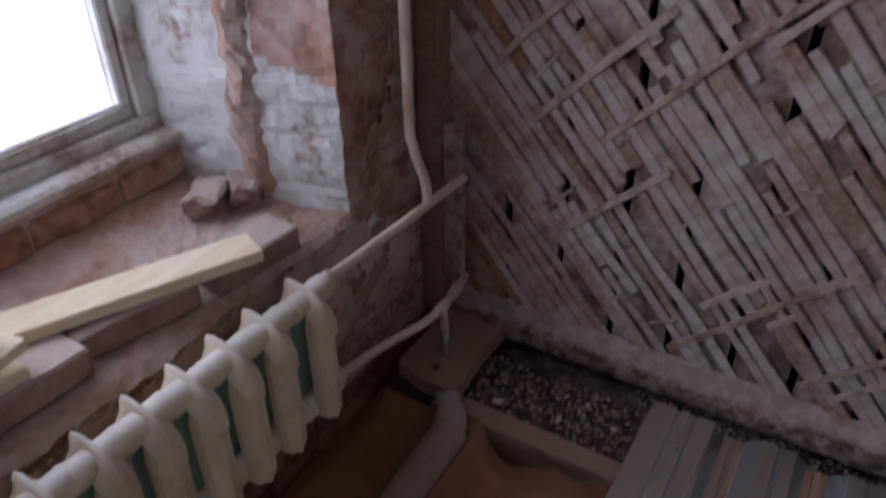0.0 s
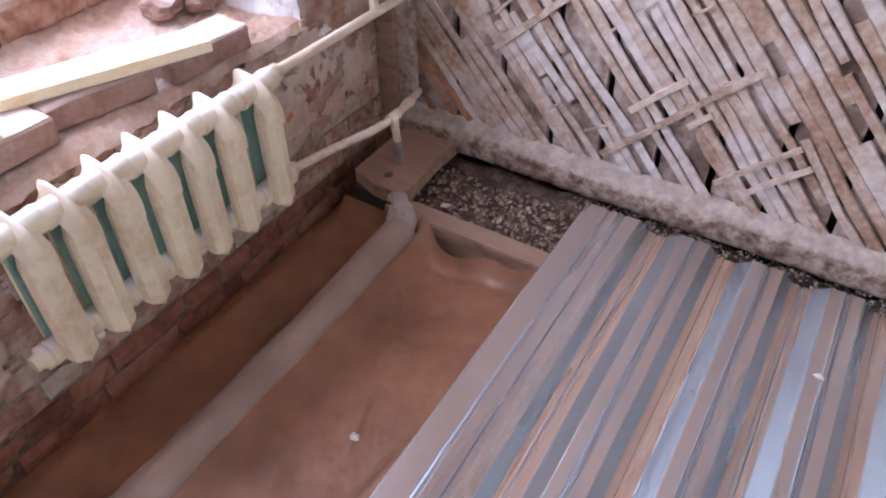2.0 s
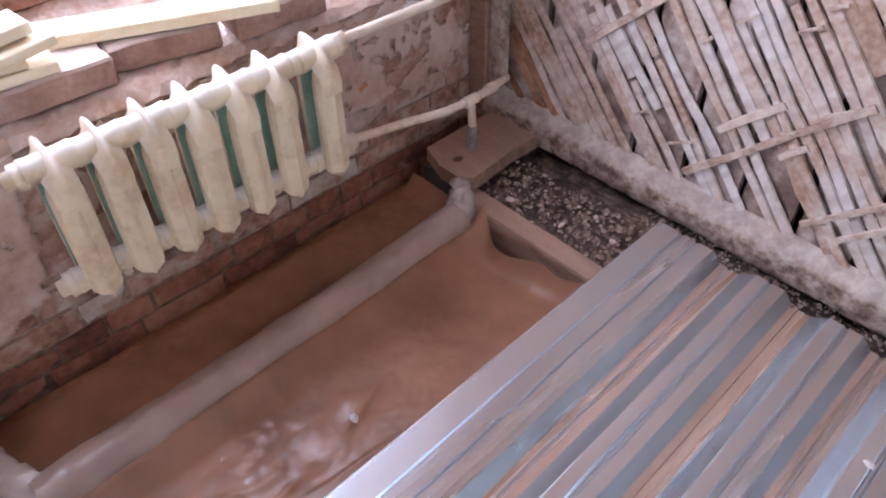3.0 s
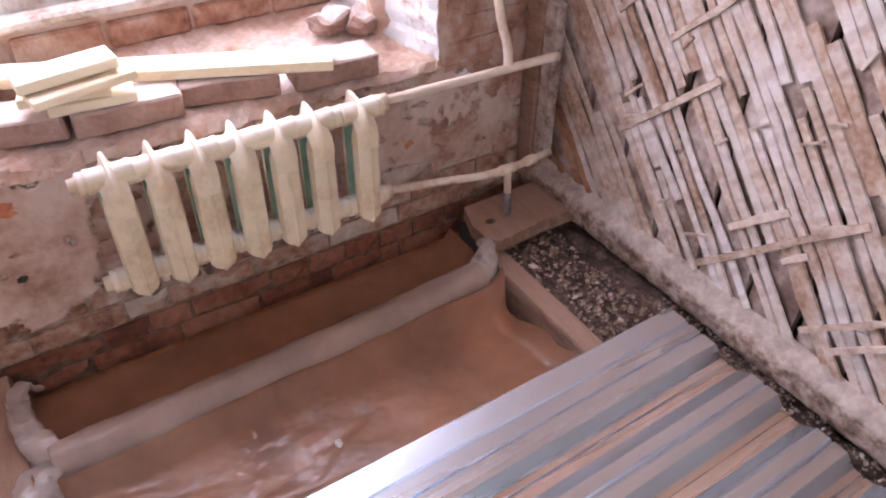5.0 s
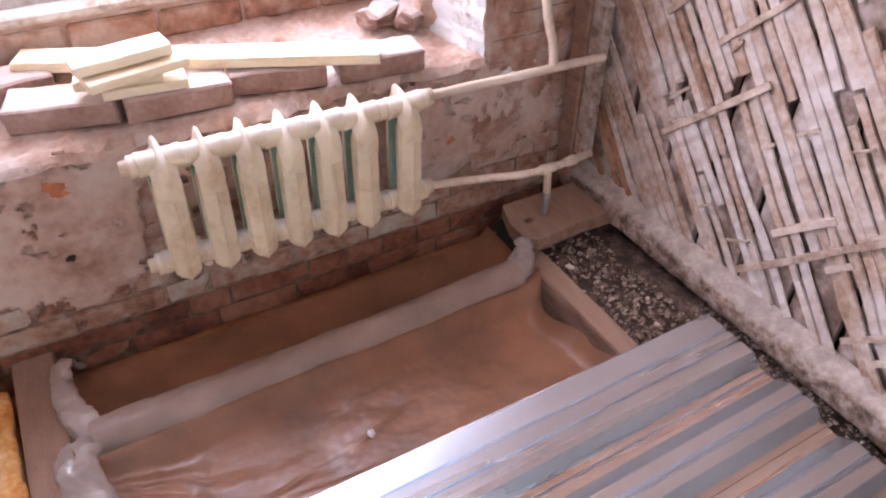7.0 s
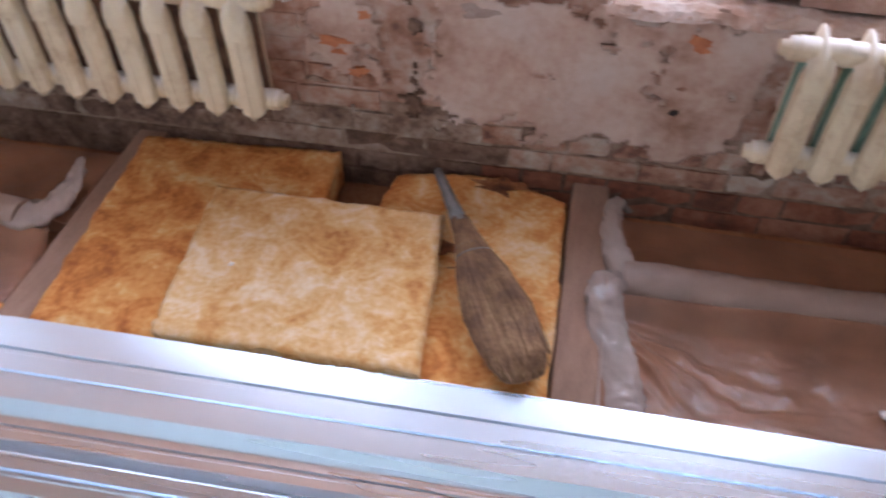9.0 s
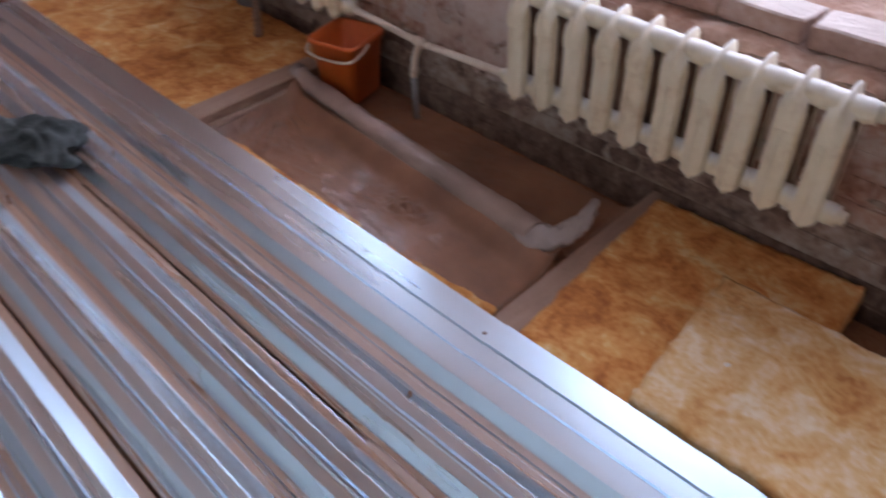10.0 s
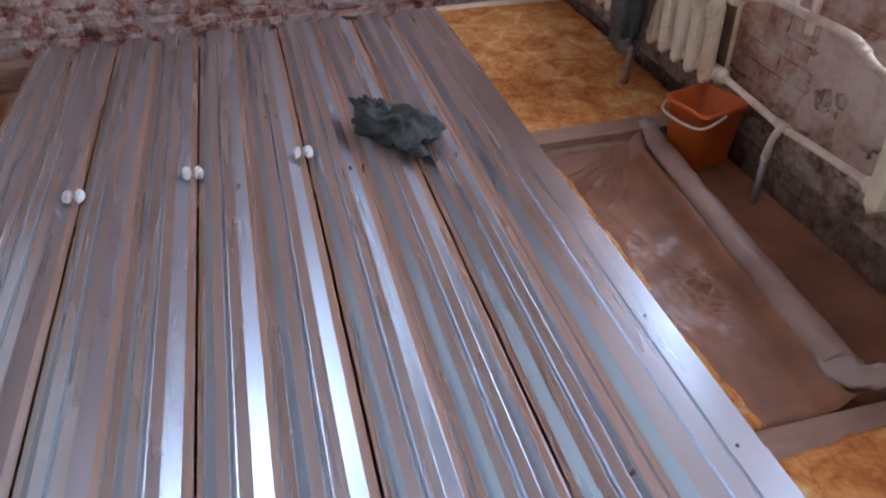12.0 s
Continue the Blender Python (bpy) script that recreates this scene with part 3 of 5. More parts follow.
def window(i, wx, paint, label, dz=0.0):
    w = thing("window_%d" % (i + 1), label, "window", kind="structure", at=(wx, YB + 0.05, FRAME0 + dz))
    z1 = WTOP - FRAME0 - dz
    fw = 0.062

    def bar(name, x0, x1, y0, y1, z0, z1, b=0.006):
        bm = bmesh.new()
        box(bm, x0, x1, y0, y1, z0, z1, bevel=b)
        return part(name, bm, paint, w)
    bar("window_sill", -HB, HB, -0.07, 0.0, 0.0, 0.035, 0.01)
    bar("window_frame", -HB, HB, 0.0, 0.11, 0.0, 0.075)
    bar("window_frame", -HB, HB, 0.0, 0.11, z1 - 0.08, z1)
    for s in (-1, 1):
        bar("window_frame", s * HB - (fw if s > 0 else 0), s * HB + (fw if s < 0 else 0), 0.001, 0.11, 0.075, z1 - 0.08)
    bar("mullion", -0.04, 0.04, -0.012, 0.11, 0.075, z1 - 0.08)
    for s in (-1, 1):
        x0, x1 = (0.04, HB - fw) if s > 0 else (-HB + fw, -0.04)
        for a in ((x0, x1, 0.075, 0.115), (x0, x1, z1 - 0.13, z1 - 0.08), (x0, x0 + 0.036, 0.115, z1 - 0.13), (x1 - 0.036, x1, 0.115, z1 - 0.13)):
            bar("sash", a[0], a[1], 0.02, 0.065, a[2], a[3])
        bar("bead", x0 + 0.036, x1 - 0.036, 0.014, 0.022, 0.115, 0.126, 0.002)
        bm = bmesh.new()
        box(bm, x0 + 0.036, x1 - 0.036, 0.044, 0.048, 0.115, z1 - 0.13)
        pane = part("pane", bm, M_glass, w, "clear window glass")
        pane.visible_shadow = False
    return w


window(0, WIN[0], M_frame, "old wooden window with peeling white paint")
window(1, WIN[1], M_framew, "white painted wooden window", -0.04)
window(2, WIN[2], M_framew, "white painted wooden window")

# neighbouring facade beyond the yard, hit by the sun
bm = bmesh.new()
box(bm, -30, 30, 14, 15, -1, 9)
facade = part("backdrop", bm, M_facade)
tagged(facade, "pale brick facade across the yard", "building", kind="structure")


# lath wall: near-black backing that paints the gaps' shade, upright boards, diagonal laths
wall_east = part("wall_east", box(bmesh.new(), 0.10, 0.30, YS, 0.8, ZB - 0.1, ZC), M_cavityshade)
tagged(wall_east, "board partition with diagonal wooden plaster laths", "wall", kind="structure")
y_ = 0.04
bi_ = 0
BOARDS = [-0.235, -0.41, -0.58, -0.755, -0.93, -1.09, -1.26, -1.43]
while y_ > -2.7:
    nxt = BOARDS[bi_] if bi_ < len(BOARDS) else y_ - R.uniform(0.13, 0.19)
    bi_ += 1
    gap = R.uniform(0.018, 0.028)
    bm = bmesh.new()
    y0, y1, xo = nxt + gap / 2, y_ - gap / 2, R.uniform(0.0, 0.006)
    n_ = 24
    vs = []
    for k in range(n_ + 1):
        z = 0.0 + (ZC) * k / n_
        e0, e1 = 0.004 * fbm((0, nxt * 9, z), 3), 0.004 * fbm((5, y_ * 9, z), 3)
        vs.append([bm.verts.new(p) for p in ((0.012 + xo, y0 + e0, z), (0.012 + xo, y1 + e1, z), (0.037 + xo, y1 + e1, z), (0.037 + xo, y0 + e0, z))])
    for a, b in zip(vs, vs[1:]):
        for k in range(4):
            bm.faces.new((a[k], a[(k + 1) % 4], b[(k + 1) % 4], b[k]))
    bmesh.ops.recalc_face_normals(bm, faces=bm.faces[:])
    part("board", bm, M_board, wall_east)
    y_ = nxt
box_bm = bmesh.new()
box(box_bm, 0.02, 0.06, YS, y_ - 0.02, 0.0, ZC)
part("board", box_bm, M_board, wall_east)


def lath(y0, z0, y1, z1, w, th, x, material, wob=0.004, name="lath"):
    """A thin split lath from (y0, z0) to (y1, z1) on the partition."""
    bm = bmesh.new()
    a, b = Vector((0, y0, z0)), Vector((0, y1, z1))
    d = (b - a)
    ln = d.length
    d.normalize()
    s = Vector((0, -d.z, d.y))
    n = max(2, int(ln / 0.09))
    sd = R.random() * 50
    rings = []
    for k in range(n + 1):
        t = k / n
        c = a + d * ln * t + s * wob * fbm((sd, t * ln * 4, 0), 1.0)
        ww = w * (0.5 + 0.12 * fbm((sd + 9, t * ln * 5, 3), 1.0))
        xx = x - 0.003 * abs(fbm((sd, 7, t * ln * 3), 1.0))
        rings.append([bm.verts.new(c + s * q * ww + Vector((xx + e, 0, 0))) for q, e in ((-1, 0), (-0.8, -th), (0.8, -th), (1, 0))])
    for p, q in zip(rings, rings[1:]):
        for k in range(4):
            bm.faces.new((p[k], p[(k + 1) % 4], q[(k + 1) % 4], q[k]))
    bm.faces.new(rings[0])
    bm.faces.new(rings[-1])
    bmesh.ops.recalc_face_normals(bm, faces=bm.faces[:])
    return part(name, bm, material, wall_east)


# dense layer: falls away from the window wall at about 48 degrees
SL = math.tan(radians(49))
c_ = -2.2
while c_ < 3.3:
    # z = c + SL * y ; a lath runs from the beam or the corner upward, with torn-off stretches
    ylo, yhi = max(-2.6, (0.065 - c_) / SL), min(-0.01, (2.9 - c_) / SL)
    p = ylo
    while yhi - p > 0.04:
        q = min(yhi, p + R.uniform(0.20, 0.8))
        if R.random() > 0.11:
            j = R.uniform(-0.012, 0.012)
            lath(p, c_ + SL * p - j, q, c_ + SL * q + j, R.uniform(0.026, 0.036), R.uniform(0.003, 0.006), 0.011 - R.uniform(0.0, 0.005), M_rustlath if p > -0.30 else M_lath, 0.007)
            p = q + R.choice((0.004, 0.012, 0.03, 0.06))
        else:
            p += R.uniform(0.08, 0.25)
    c_ += R.uniform(0.047, 0.062)

# remains of the second layer, crossing it
CROSS = [(-0.30, 0.705, -0.64, 1.05), (-0.50, 0.69, -0.93, 1.12), (-0.38, 0.36, -0.686, 0.652), (-0.765, 0.105, -1.16, 0.50), (-0.83, 0.28, -0.974, 0.421),
         (-1.11, 0.125, -1.30, 0.31), (-1.20, 0.13, -1.34, 0.26), (-0.86, 1.0, -1.3, 1.45), (-0.20, 0.86, -0.42, 1.08), (-1.06, 0.93, -1.5, 1.37), (-0.15, 1.15, -0.8, 1.8), (-1.0, 0.28, -1.06, 0.335)]
for y0, z0, y1, z1 in CROSS:
    lath(y0, z0, y1, z1, R.uniform(0.019, 0.024), 0.006, 0.002, M_cross, 0.005, "cross_lath")
for k in range(16):
    y0, z0, ln = R.uniform(-1.3, -0.3), R.uniform(0.2, 0.5), R.uniform(0.03, 0.10)
    z0 = R.uniform(0.16, 1.0)
    an = radians(R.uniform(20, 75))
    lath(y0, z0, y0 - ln * math.cos(an), z0 + ln * math.sin(an), 0.010, 0.006, 0.002, M_cross, 0.002, "splinter")

# bottom beam of the partition
bm = bmesh.new()
PF = [(0.012, -0.045), (-0.034, -0.045), (-0.041, -0.032), (-0.043, 0.0), (-0.046, 0.030), (-0.043, 0.041), (-0.033, 0.049), (-0.012, 0.060), (0.004, 0.070), (0.012, 0.076)]
rings = []
for k in range(181):
    y = 0.02 - 3.5 * k / 180
    rings.append([bm.verts.new((x + (0.006 * fbm((j * 0.4, y, 0), 4.0) + 0.004 * fbm((j, y * 4, 3), 6.0)) * (x < 0), y, z + 0.006 * fbm((j * 0.3, y, 9), 4.0) + 0.003 * fbm((j, y * 4, 5), 6.0))) for j, (x, z) in enumerate(PF)])
for a, b in zip(rings, rings[1:]):
    for j in range(len(PF) - 1):
        bm.faces.new((a[j], b[j], b[j + 1], a[j + 1])).smooth = True
part("beam", bm, M_beam, wall_east, "dusty grey sill beam")
# corner batten
bm = bmesh.new()
box(bm, -0.050, -0.014, -0.105, -0.045, 0.12, 0.66, bevel=0.005)
part("corner_batten", bm, M_beam, wall_east, "grey weathered batten")
bm = bmesh.new()
box(bm, -0.06, 0.010, -0.044, 0.034, 0.0, 2.9, bevel=0.006)
part("corner_post", bm, M_joist, wall_east, "dark brown corner post")

wall_west = part("wall_west", box(bmesh.new(), XW - 0.3, XW - 0.008, YS - 0.2, 0.8, ZB - 0.1, ZC), M_brickW)
tagged(wall_west, "bare rough red brick wall", "wall", kind="structure")

# ---- floor construction ----
ZD, HD, YE = -0.033, 0.030, -0.795    # deck's top, depth of its ribs, its edge


def flange(y0, y1):
    """The flat edge of the first sheet, from its lip at y0 to the first drop at y1, with two grooves."""
    w = y0 - y1
    a, b = y0 - 0.40 * w, y0 - 0.68 * w
    return [(y0, -0.016), (y0 - 0.003, -0.001), (a, 0.0), (a - 0.004, -0.006), (a - 0.014, -0.006), (a - 0.018, 0.0), (b, 0.0), (b - 0.003, -0.006), (b - 0.010, -0.006), (b - 0.013, 0.0), (y1, 0.0)]


def rib(y, p, last=False):
    """One rib: drop at y, grooved valley, slope to the window, grooved crown up to the next drop at y - p."""
    out = [(y - 0.002, -0.0015), (y - 0.028, -HD + 0.0015), (y - 0.031, -HD), (y - 0.049, -HD), (y - 0.052, -HD - 0.005), (y - 0.059, -HD - 0.005), (y - 0.063, -HD), (y - 0.083, -HD), (y - 0.085, -HD + 0.001), (y - 0.126, -0.001), (y - 0.129, 0.0)]
    c = y - 0.129 - (p - 0.129) * 0.5
    return out + [(c + 0.010, 0.0), (c + 0.007, 0.0022), (c + 0.003, -0.005), (c - 0.003, -0.005), (c - 0.007, 0.0022), (c - 0.010, 0.0), (y - p, 0.0)]


def deck_sheet(x0, x1, prof, dz, skew):
    """A sheet of steel deck, slightly dented; skew(y) turns it a little against the wall."""
    bm = bmesh.new()
    nx = 24
    cols = []
    for i in range(nx + 1):
        x = x0 + (x1 - x0) * i / nx
        cols.append([bm.verts.new((x, y + skew(y) * (x + 3.2) + 0.0015 * fbm((x * 2, 0, 0), 1.0), ZD + dz + z + 0.0002 * fbm((x * 0.9, y * 2, 1), 1.0))) for y, z in prof])
    for a, b in zip(cols, cols[1:]):
        for j in range(len(prof) - 1):
            bm.faces.new((a[j], a[j + 1], b[j + 1], b[j]))
    bmesh.ops.recalc_face_normals(bm, faces=bm.faces[:])
    if sum(f.normal.z for f in bm.faces) < 0:
        bmesh.ops.reverse_faces(bm, faces=bm.faces[:])
    ob = part("steel_deck_sheet", bm, M_deck)
    so = ob.modifiers.new("thickness", "SOLIDIFY")
    so.thickness, so.offset = 0.0012, -1
    return tagged(ob, "galvanized corrugated steel deck sheet lying on joists", "metal sheet", group="steel floor deck")


def deck_field(x0, x1, first_drop, pitch, dz, gap, skew=lambda y: 0.0):
    """Sheets two ribs wide, side by side from the edge towards the room, meeting in a valley."""
    y = first_drop
    prof = flange(YE, y)
    prof += rib(y, pitch)
    y -= pitch
    k = 0
    while y > YS + 0.35:
        # end this sheet in the valley, start the next one beyond a narrow gap
        prof += [(y - 0.028, -HD + 0.0015), (y - 0.031, -HD), (y - 0.048, -HD)]
        deck_sheet(x0 - 0.006 * (k % 3), x1 - 0.01 * (k % 2), prof, dz + 0.0006 * (k % 2), skew)
        prof = [(y - 0.048 - gap, -HD - 0.001)] + rib(y, pitch)[6:] + rib(y - pitch, pitch)
        y -= 2 * pitch
        k += 1


deck_field(-0.078, -3.245, -1.018, 0.2105, 0.005, 0.002, lambda y: 0.009 + 0.0143 * min(1.0, max(0.0, (YE - y) / 0.223)))
deck_field(-3.170, -6.50, -1.018, 0.2105, 0.0, 0.009)


def timber(name, x0, x1, y0, y1, z0, z1, material, label, category, group="", bev=0.006):
    bm = bmesh.new()
    n = max(2, int(max(x1 - x0, y1 - y0) / 0.12))
    along_x = (x1 - x0) > (y1 - y0)
    pr = [(-1, -1), (-1, 0.86), (-0.9, 1), (0.9, 1), (1, 0.86), (1, -1)]
    rings = []
    for k in range(n + 1):
        t = k / n
        ring = []
        for j, (a, b) in enumerate(pr):
            if along_x:
                p = Vector((x0 + (x1 - x0) * t, (y0 + y1) / 2 + a * (y1 - y0) / 2, (z0 + z1) / 2 + b * (z1 - z0) / 2))
            else:
                p = Vector(((x0 + x1) / 2 + a * (x1 - x0) / 2, y0 + (y1 - y0) * t, (z0 + z1) / 2 + b * (z1 - z0) / 2))
            p += Vector((fbm((j, t * 7, 1), 1), fbm((j, t * 7, 5), 1), fbm((j, t * 7, 8), 1))) * 0.0022
            ring.append(bm.verts.new(p))
        rings.append(ring)
    for a, b in zip(rings, rings[1:]):
        for j in range(6):
            bm.faces.new((a[j], a[(j + 1) % 6], b[(j + 1) % 6], b[j]))
    bm.faces.new(rings[0])
    bm.faces.new(rings[-1])
    bmesh.ops.recalc_face_normals(bm, faces=bm.faces[:])
    return tagged(part(name, bm, material), label, category, group)


ZJ = ZD - HD - 0.008
timber("joist", -0.380, -0.305, -3.4, -0.20, ZB, ZJ, M_joist, "brown floor joist under the steel deck", "joist", "floor joists")
timber("joist", -1.895, -1.782, -3.4, 0.03, ZB, ZJ, M_joist, "brown floor joist beside yellow insulation", "joist", "floor joists")
timber("joist", -3.326, -3.220, -3.4, 0.03, ZB, ZJ, M_joist, "brown floor joist beside yellow insulation", "joist", "floor joists")
timber("joist", -4.875, -4.765, -3.4, 0.03, ZB, ZJ, M_joist, "brown floor joist beside yellow insulation", "joist", "floor joists")
timber("joist", -6.48, -6.38, -3.4, -0.83, ZB, ZJ, M_joist, "brown floor joist along the brick wall", "joist", "floor joists")
timber("joist", -6.62, -6.50, -0.78, 0.03, ZB, ZJ, M_joist, "short brown joist end along the brick wall", "joist", "floor joists")
timber("timber_edge", -6.4, -0.382, YE - 0.055, YE + 0.008, ZJ - 0.03, ZJ - 0.004, M_joist, "thin brown batten under the deck's edge", "batten")

# corner plate with a drilled hole
plate = thing("corner_plate", "brown wooden plate with a drilled hole round the pipe", "board", at=(-0.205, -0.160, 0.0))
bm = bmesh.new()
ring_o = [(-0.17, -0.08), (-0.17, 0.0), (-0.135, 0.10), (0.18, 0.10), (0.18, -0.105), (0.05, -0.10), (-0.135, -0.115)]
hc, hr = Vector((-0.105, -0.012)), 0.019
outer_t = [bm.verts.new((x, y, 0.0)) for x, y in ring_o]
outer_b = [bm.verts.new((x, y, -0.05)) for x, y in ring_o]
hole_t = [bm.verts.new((hc.x + hr * math.cos(a), hc.y + hr * 0.8 * math.sin(a), 0.0)) for a in [2 * math.pi * k / 14 for k in range(14)]]
hole_b = [bm.verts.new((v.co.x, v.co.y, -0.048)) for v in hole_t]
es = [bm.edges.new((a, b)) for L in (outer_t, hole_t) for a, b in zip(L, L[1:] + L[:1])]
bmesh.ops.triangle_fill(bm, edges=es, use_beauty=True)
for T, B in ((outer_t, outer_b), (hole_t, hole_b)):
    for k in range(len(T)):
        bm.faces.new((T[k], T[(k + 1) % len(T)], B[(k + 1) % len(T)], B[k]))
bm.faces.new(outer_b)
bm.faces.new(hole_b)
bmesh.ops.recalc_face_normals(bm, faces=bm.faces[:])
part("plate", bm, M_joist, plate)
# added near-black block: paints the shade under the plate
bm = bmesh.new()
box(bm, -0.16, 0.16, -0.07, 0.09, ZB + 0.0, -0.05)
part("packing_block", bm, M_cavityshade, plate)

# rubble between joist and partition
rub = bmesh.new()
sheet(rub, 30, 60, lambda u, v: Vector((-0.306 + 0.32 * u, -0.16 - 2.4 * v, -0.095 + 0.018 * fbm((u * 2, v * 9, 0), 2.2) + 0.010 * fbm((u * 8, v * 40, 4), 1.0))), smooth=False)
rubble = tagged(part("rubble_bed", rub, M_debris), "dark crumbled rubble and dirt", "rubble", kind="stuff")


def chip(bm, c, r, rr):
    tmp = bmesh.new()
    bmesh.ops.create_icosphere(tmp, subdivisions=1, radius=1.0)
    sx, sy, sz = r * rr.uniform(0.7, 1.4), r * rr.uniform(0.6, 1.2), r * rr.uniform(0.35, 0.7)
    mt = Matrix.Translation(c) @ Euler((rr.uniform(-.5, .5), rr.uniform(-.5, .5), rr.uniform(0, 6.3))).to_matrix().to_4x4()
    for v in tmp.verts:
        k = rr.uniform(0.75, 1.2)
        v.co = mt @ Vector((v.co.x * sx * k, v.co.y * sy * k, v.co.z * sz * k))
    join(bm, tmp)


R2 = random.Random(5)
bm = bmesh.new()
for k in range(900):
    chip(bm, Vector((R2.uniform(-0.298, -0.09), R2.uniform(-1.3, -0.24), -0.085 + R2.uniform(-0.004, 0.012))), R2.uniform(0.003, 0.010), R2)
M_chip = mat("mixed_chips", [(0.2, (0.07, 0.04, 0.03)), (0.45, (0.20, 0.125, 0.09)), (0.6, (0.36, 0.26, 0.205)), (0.8, (0.58, 0.50, 0.44))], scale=60, fine=150, bump=0.4, rough=0.95, vary=0.0)
tagged(part("rubble_chips", bm, M_chip), "loose plaster and brick chips", "rubble", kind="stuff")
for cx, cy, cr in ((-0.272, -0.366, 0.017), (-0.15, -0.60, 0.012), (-0.20, -0.70, 0.013), (-0.25, -0.55, 0.010)):
    bm = bmesh.new()
    chip(bm, Vector((cx, cy, -0.076)), cr, R2)
    tagged(part("plaster_lump", bm, M_brickL), "pale lump of plaster on the rubble", "plaster lump", group="plaster lumps")

# dirt spilled along the foot of the partition
bm = bmesh.new()
for k in range(700):
    y = R2.uniform(-2.2, -0.70)
    chip(bm, Vector((R2.uniform(-0.082, -0.01) - abs(R2.gauss(0, 0.008)), y, ZD - 0.015 + R2.uniform(-0.02, 0.004))), R2.uniform(0.002, 0.007), R2)
tagged(part("wall_foot_dirt", bm, M_debris), "dark dirt along the partition's foot", "rubble", kind="stuff")


# ---- plastic film ----
def film_bay(x0, x1, label, seed, cut, fold):
    th = thing("plastic_film", label, "plastic film")
    bm = bmesh.new()

    def f(u, v):
        x = x0 + (x1 - x0) * u
        y = -0.86 + 0.82 * v
        z = -0.135 + 0.008 * fbm((x * 1.5, y * 3, seed), 1.6) + 0.0025 * fbm((x * 5, y * 9, seed), 2.2)
        e = min(u, 1 - u) * (x1 - x0)
        z += 0.055 * max(0, 1 - e / 0.07) ** 2
        z += 0.045 * max(0, 1 - v / 0.12)
        # the sheet climbs to the roll in a soft fold
        fy = fold[0] + (fold[1] - fold[0]) * u
        z += 0.056 * math.exp(-((y - fy) / 0.042) ** 2) if y < fy else 0.056 * math.exp(-((y - fy) / 0.03) ** 2)
        # sharp creases fanning out from the tied end of the roll
        dx, dy = x - x0 + 0.03, y + 0.42
        rad, ang = math.hypot(dx, dy), math.degrees(math.atan2(dy, dx))
        for a0, w0, h0, r0 in ((-14, 3.0, 0.012, 0.26), (-27, 3.4, 0.016, 0.30), (-38, 3.0, 0.020, 0.34), (-47, 3.2, 0.022, 0.40), (-56, 3.5, 0.024, 0.34), (-66, 3.4, 0.022, 0.36), (-76, 3.6, 0.018, 0.36), (-33, 1.6, 0.008, 0.55), (-22, 1.4, 0.006, 0.6)):
            bend = 4 * fbm((rad * 7, a0, seed), 1.0)
            z += h0 * math.exp(-abs((ang - a0 - bend) / w0) ** 1.3) * max(0, 1 - abs(rad - r0 * 0.5) / (r0 * 0.62))
        # a few long shallow ones over the middle
        for cx, cy, sl, hl in ((0.42, -0.66, 0.16, 0.16), (0.60, -0.71, -0.10, 0.2), (0.72, -0.60, 0.30, 0.12), (0.34, -0.72, -0.2, 0.10)):
            d = (y - cy) - sl * (x - x0 - cx)
            z += 0.006 * math.exp(-(d / 0.007) ** 2) * max(0, 1 - abs(x - x0 - cx) / hl)
        q = ((x - x0 - 0.83) / 0.12) ** 2 + ((y + 0.555) / 0.05) ** 2
        z += (0.0 if cut else 0.030) * abs(noise.noise(Vector((x, y, seed)) * 34)) * math.exp(-q)
        # the loose edge hangs away from the joist
        x -= cut * u ** 10 * (math.exp(-((y + 0.50) / 0.10) ** 2) + 0.45 * math.exp(-((y + 0.68) / 0.06) ** 2))
        return Vector((x, y, z))
    sheet(bm, 260, 150, f)
    part("film_sheet", bm, M_film, th, smooth=True)
    for u in ((0.0,) if cut else ()):
        bm = bmesh.new()
        tube(bm, [f(u, 0.05 + 0.9 * k / 20) + Vector((0, 0, 0.004)) for k in range(21)], [0.003 + 0.003 * abs(fbm((k, seed, u), 0.7)) for k in range(21)], n=6)
        part("folded_edge", bm, M_filmroll, th, "crumpled film border")
    return th


film_bay(-1.780, -0.385, "dusty clear plastic film spread between joists", 1.0, 0.075, (-0.392, -0.366))
film_bay(-4.762, -3.328, "dusty clear plastic film spread between joists", 7.0, 0.0, (-0.372, -0.468))


